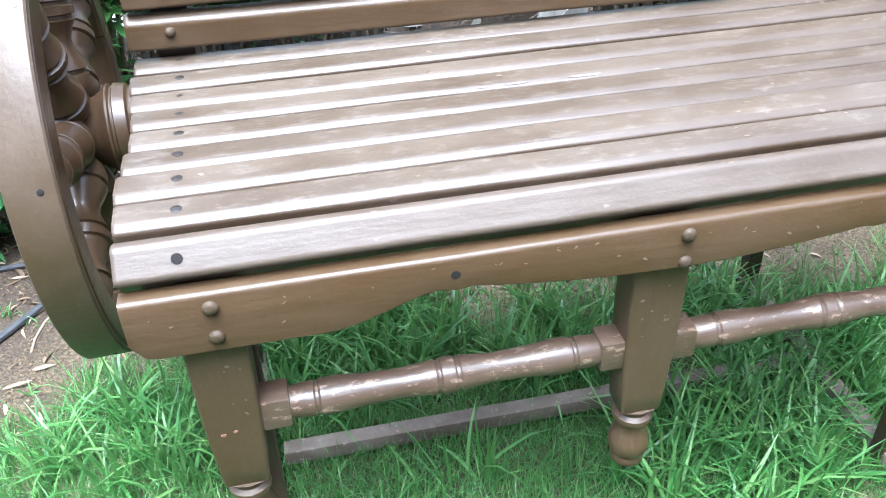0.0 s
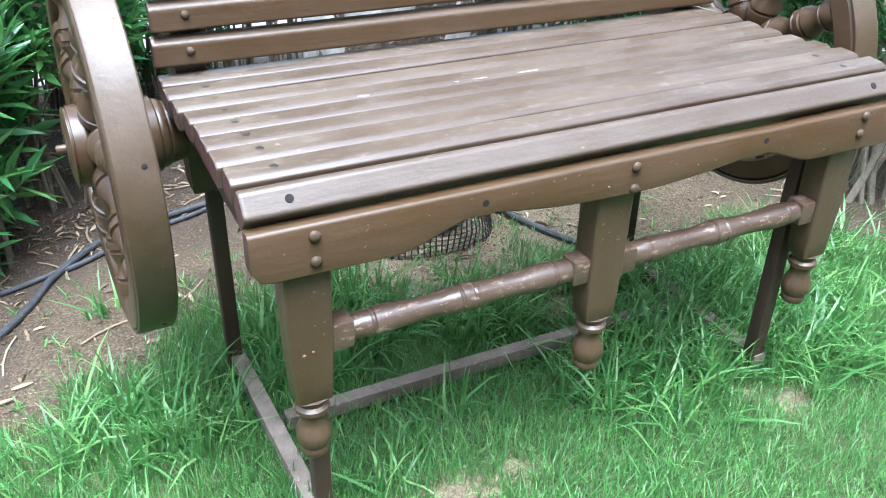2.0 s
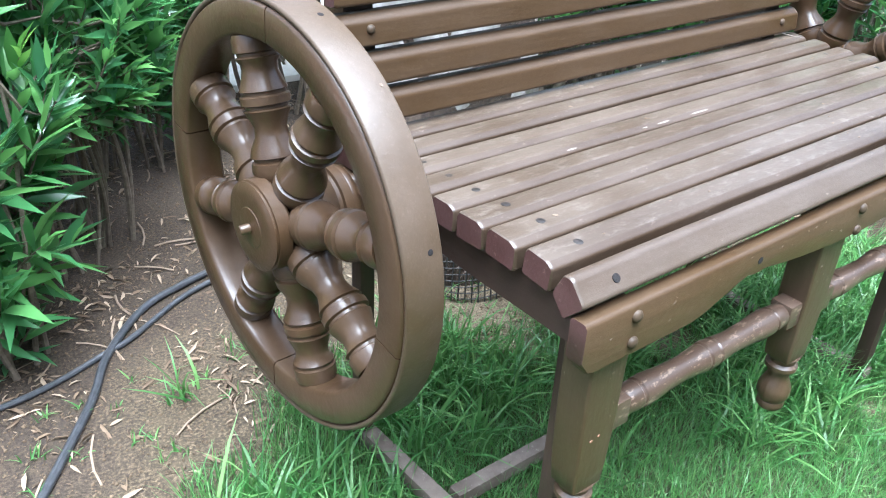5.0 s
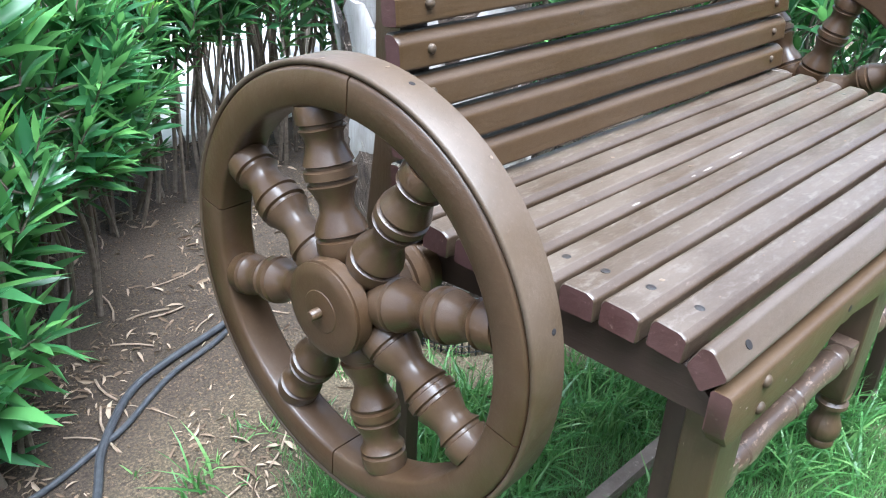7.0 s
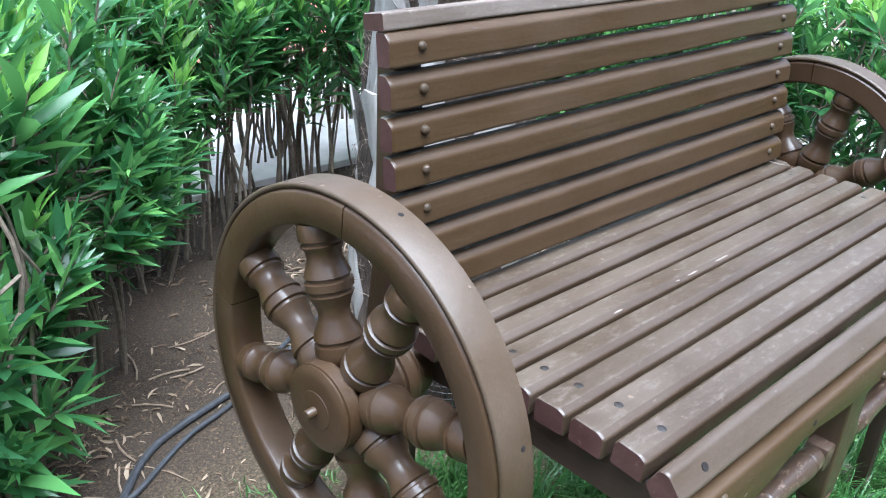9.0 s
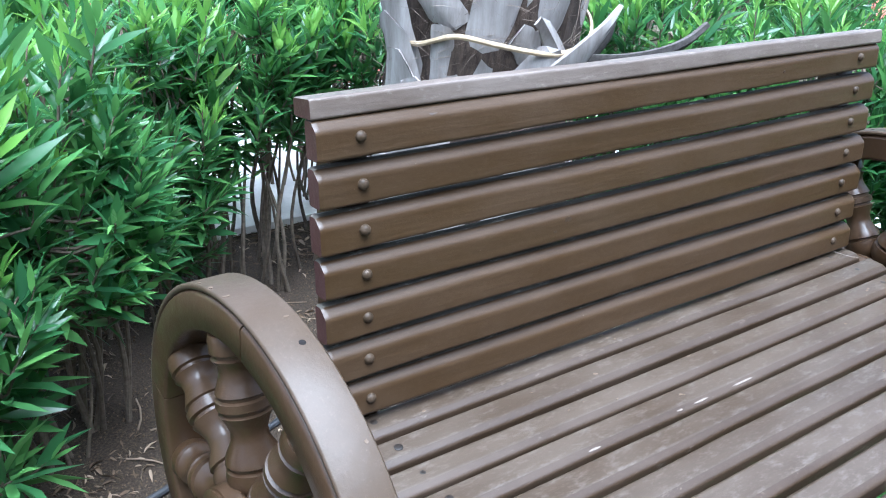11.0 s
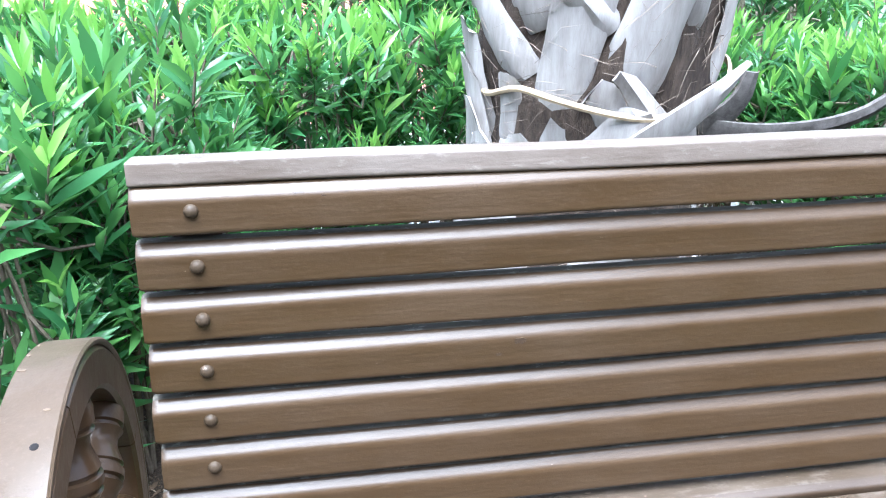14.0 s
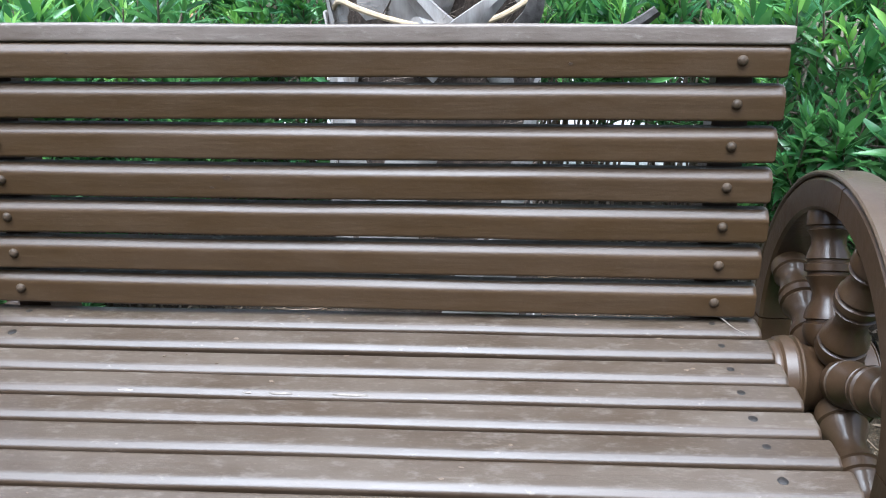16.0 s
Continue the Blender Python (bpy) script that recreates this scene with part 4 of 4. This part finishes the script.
for i, row in enumerate(SHRUBS):
    make_shrub(*row, seed=i, label="leafy oleander shrub down to the soil, in the hedge" if row[4] < 0.2 else "oleander shrub with bare lower stems, in the hedge")


# ---- cables, litter ----
def make_cables():
    for pts, r, label in (
            ([(-1.2, 0.05), (-0.72, 0.5), (-0.42, 0.87), (-0.32, 1.03), (-0.2, 1.155), (-0.09, 1.205), (0.08, 1.25), (0.3, 1.32), (0.55, 1.3), (0.74, 1.02), (0.837, 0.77), (0.9, 0.64), (0.96, 0.54)], 0.0085, "thick black garden cable lying on the soil"),
            ([(-1.4, 0.8), (-0.8, 0.96), (-0.48, 0.995), (-0.32, 1.045), (-0.255, 1.07), (-0.1, 1.162), (0.07, 1.222), (0.34, 1.38), (0.6, 1.44)], 0.0065, "thin black cable lying on the soil")):
        path = smooth_path([(x, y, r + height(x, y) + 0.001) for x, y in pts], 8)
        ob = new("cable", mesh_of(tube(path, r, 9), "cable", CABLE))
        tagged(ob, label, "cable", "cables on the soil")


make_cables()


def scatter(n, x0, x1, y0, y1, keep):
    p = np.stack((rng.uniform(x0, x1, n), rng.uniform(y0, y1, n)), 1)
    return p[keep(p[:, 0], p[:, 1]) > rng.uniform(0, 1, n)]


def grounded(p, lift=0.0):
    return np.array([(x, y, height(x, y) + lift) for x, y in p])


def make_litter():
    p = scatter(26000, -1.2, 2.2, 0.45, 2.4, lambda x, y: (1 - lawn_at(x, y)) * np.clip(np.array([1.8 * noise.noise((5 * a, 5 * b, 2)) for a, b in zip(x, y)]) + 0.25, 0.04, 1) * np.clip(0.3 + 0.7 * (y - 0.8) + 0.4 * (x < -0.1), 0.15, 0.95))
    pos = grounded(p, 0.004)
    n = len(pos)
    a = rng.uniform(0, 6.28, n)
    d = np.stack((np.cos(a), np.sin(a), rng.normal(0.05, 0.12, n)), 1)
    ln = 0.008 + 0.062 * rng.beta(0.9, 3.4, n)
    v, f = strips(LEAF_T, LEAF_F, turns_of(d, rng.normal(0, 0.6, n)), pos, np.stack((ln, ln * rng.uniform(0.15, 0.3, n), ln * 0.7), 1))
    tagged(new("leaf_litter", raw_mesh("leaf_litter", v, f, DRY)), "dry curled tan leaves strewn over the soil", "leaf litter", kind="stuff")
    p = scatter(42000, -1.0, 2.1, 0.4, 2.3, lambda x, y: (1 - lawn_at(x, y)) * np.clip(0.9 - 0.3 * (y - 0.4), 0.2, 1))
    n = len(p)
    lump = [(0.5, 0, 0), (-0.5, 0, 0), (0, 0.5, 0), (0, -0.5, 0), (0.1, 0.1, 0.5), (0.05, -0.1, -0.4)]
    lf = [(0, 2, 4), (2, 1, 4), (1, 3, 4), (3, 0, 4), (2, 0, 5), (1, 2, 5), (3, 1, 5), (0, 3, 5)]
    a = rng.uniform(0, 6.28, n)
    size = 0.003 + 0.014 * rng.beta(1, 5, n)
    v, f = strips(lump, lf, turns_of(np.stack((np.cos(a), np.sin(a), rng.normal(0, 0.3, n)), 1), a), grounded(p, 0.001), np.stack((size, size * rng.uniform(0.6, 1, n), size * rng.uniform(0.4, 0.9, n)), 1))
    tagged(new("soil_crumbs", raw_mesh("soil_crumbs", v, f, CRUMB)), "small brown clods and grit on the soil", "soil crumbs", kind="stuff")
    bm = bmesh.new()
    rnd = random.Random(3)
    for x, y in scatter(190, -1.0, 2.0, 0.6, 2.2, lambda x, y: 1 - lawn_at(x, y)):
        t, L = rnd.uniform(0, 6.28), rnd.uniform(0.04, 0.17)
        tube_into(bm, [(x + L * s * math.cos(t + 0.3 * s), y + L * s * math.sin(t + 0.3 * s), height(x, y) + 0.005) for s in (0, 0.35, 0.7, 1)], rnd.uniform(0.001, 0.003), 5)
    tagged(new("twigs", mesh_of(bm, "twigs", TWIG)), "dry brown twigs lying on the soil", "twigs", kind="stuff")


def make_straw():
    path = smooth_path([(0.975, 0.492, 0.6425), (0.985, 0.472, 0.645), (0.997, 0.452, 0.6425), (1.013, 0.437, 0.6405)], 6)
    ob = new("straw", mesh_of(tube(path, [0.0011 - 0.0006 * k / (len(path) - 1) for k in range(len(path))], 5), "straw", BARE))
    tagged(ob, "pale dry grass stalk lying on the seat slats", "straw")


make_litter()
make_straw()

# ---- grass ----
BLADE_T = [(0, -0.5, 0), (0, 0.5, 0), (0.35, -0.5, 0), (0.35, 0.5, 0), (0.7, -0.36, -0.12), (0.7, 0.36, -0.12), (1, 0, -0.42)]
BLADE_F = [(0, 1, 3, 2), (2, 3, 5, 4), (4, 5, 6)]


def blades(pos, length, width, lean, droop, label, name):
    n = len(pos)
    a = rng.uniform(0, 6.28, n)
    s = np.abs(rng.normal(0, lean, n))
    d = np.stack((np.cos(a) * s, np.sin(a) * s, np.ones(n)), 1)
    v, f = strips(BLADE_T, BLADE_F, turns_of(d, rng.normal(0, 0.3, n)), pos, np.stack((rng.uniform(*length, n), rng.uniform(*width, n), rng.uniform(*droop, n)), 1))
    tagged(new(name, raw_mesh(name, v, f, GRASS)), label, "grass", kind="stuff")


# the first three are added at the left to darken shaded lawn
TUFTS = [(-0.3, 0.36, 0.16, 0.3), (-0.2, 0.08, 0.18, 0.16), (-0.5, 0.1, 0.2, 0.16), (0.62, 0.05, 0.14, 0.4), (0.75, 0.17, 0.16, 1.0), (1.08, 0.2, 0.22, 1.0), (0.2, 0.58, 0.2, 0.9), (-0.17, 0.4, 0.12, 0.8), (0.45, 0.5, 0.16, 0.5), (0.36, 0.2, 0.1, 0.35), (0.85, 0.46, 0.16, 0.8), (1.35, 0.4, 0.22, 0.35), (0.08, 0.45, 0.1, 0.5)]


def tuft_at(x, y):
    f = np.full(len(x), 0.03)
    for cx, cy, r, w in TUFTS:
        f = np.maximum(f, w * np.clip(1.4 - np.hypot(x - cx, y - cy) / r, 0, 1))
    bars = ((np.abs(y - 0.29) < 0.05) & (x > -0.05) & (x < 0.6)) | ((np.abs(x + 0.01) < 0.045) & (y > 0.05) & (y < 0.56))
    return f * np.where(bars, 0.08, 1) * np.clip(lawn_at(x, y) * 1.3, 0.12, 1)


def make_grass():
    near = lambda x, y: lawn_at(x, y) * np.clip(1.25 - 0.4 * np.hypot(x - 0.4, y), 0.12, 1)
    p = scatter(290000, -1.2, 2.1, -0.95, 0.92, near)
    blades(grounded(p), (0.016, 0.052), (0.0008, 0.0019), 0.6, (0.0, 0.025), "short green lawn grass, thin in places", "lawn")
    # denser left of the bench, where thick growth stands in for shade
    clump = lambda x, y: lawn_at(x, y) * np.clip(0.3 + 1.3 * np.array([noise.noise((a * 2.3, b * 2.3, 5)) for a, b in zip(x, y)]), 0, 1) * np.where((np.abs(y - 0.27) < 0.06) & (x > 0) & (x < 0.7), 0.25, 1) * np.where(x < 0.05, 1.0, 0.62)
    p = scatter(60000, -0.8, 1.9, -0.7, 0.95, clump)
    blades(grounded(p), (0.035, 0.095), (0.0012, 0.0028), 0.65, (0.01, 0.06), "longer uncut lawn grass", "long_grass")
    tuft = scatter(1500, -0.45, 1.75, -0.05, 0.9, tuft_at)
    pts = np.repeat(tuft, 11, axis=0) + rng.normal(0, 0.012, (len(tuft) * 11, 2))
    blades(grounded(pts), (0.07, 0.17), (0.003, 0.007), 0.8, (0.02, 0.2), "tall broad-bladed grass tufts under the bench", "grass_tufts")
    sprig = np.repeat(scatter(1400, -0.55, 1.2, 0.0, 1.0, lambda x, y: np.where(x < 0, 0.22, 0.4) * (1 - lawn_at(x, y))), 6, axis=0)
    blades(grounded(sprig + rng.normal(0, 0.008, sprig.shape)), (0.012, 0.04), (0.0015, 0.004), 1.0, (0.0, 0.03), "small green weeds sprouting from bare soil", "weeds")


make_grass()
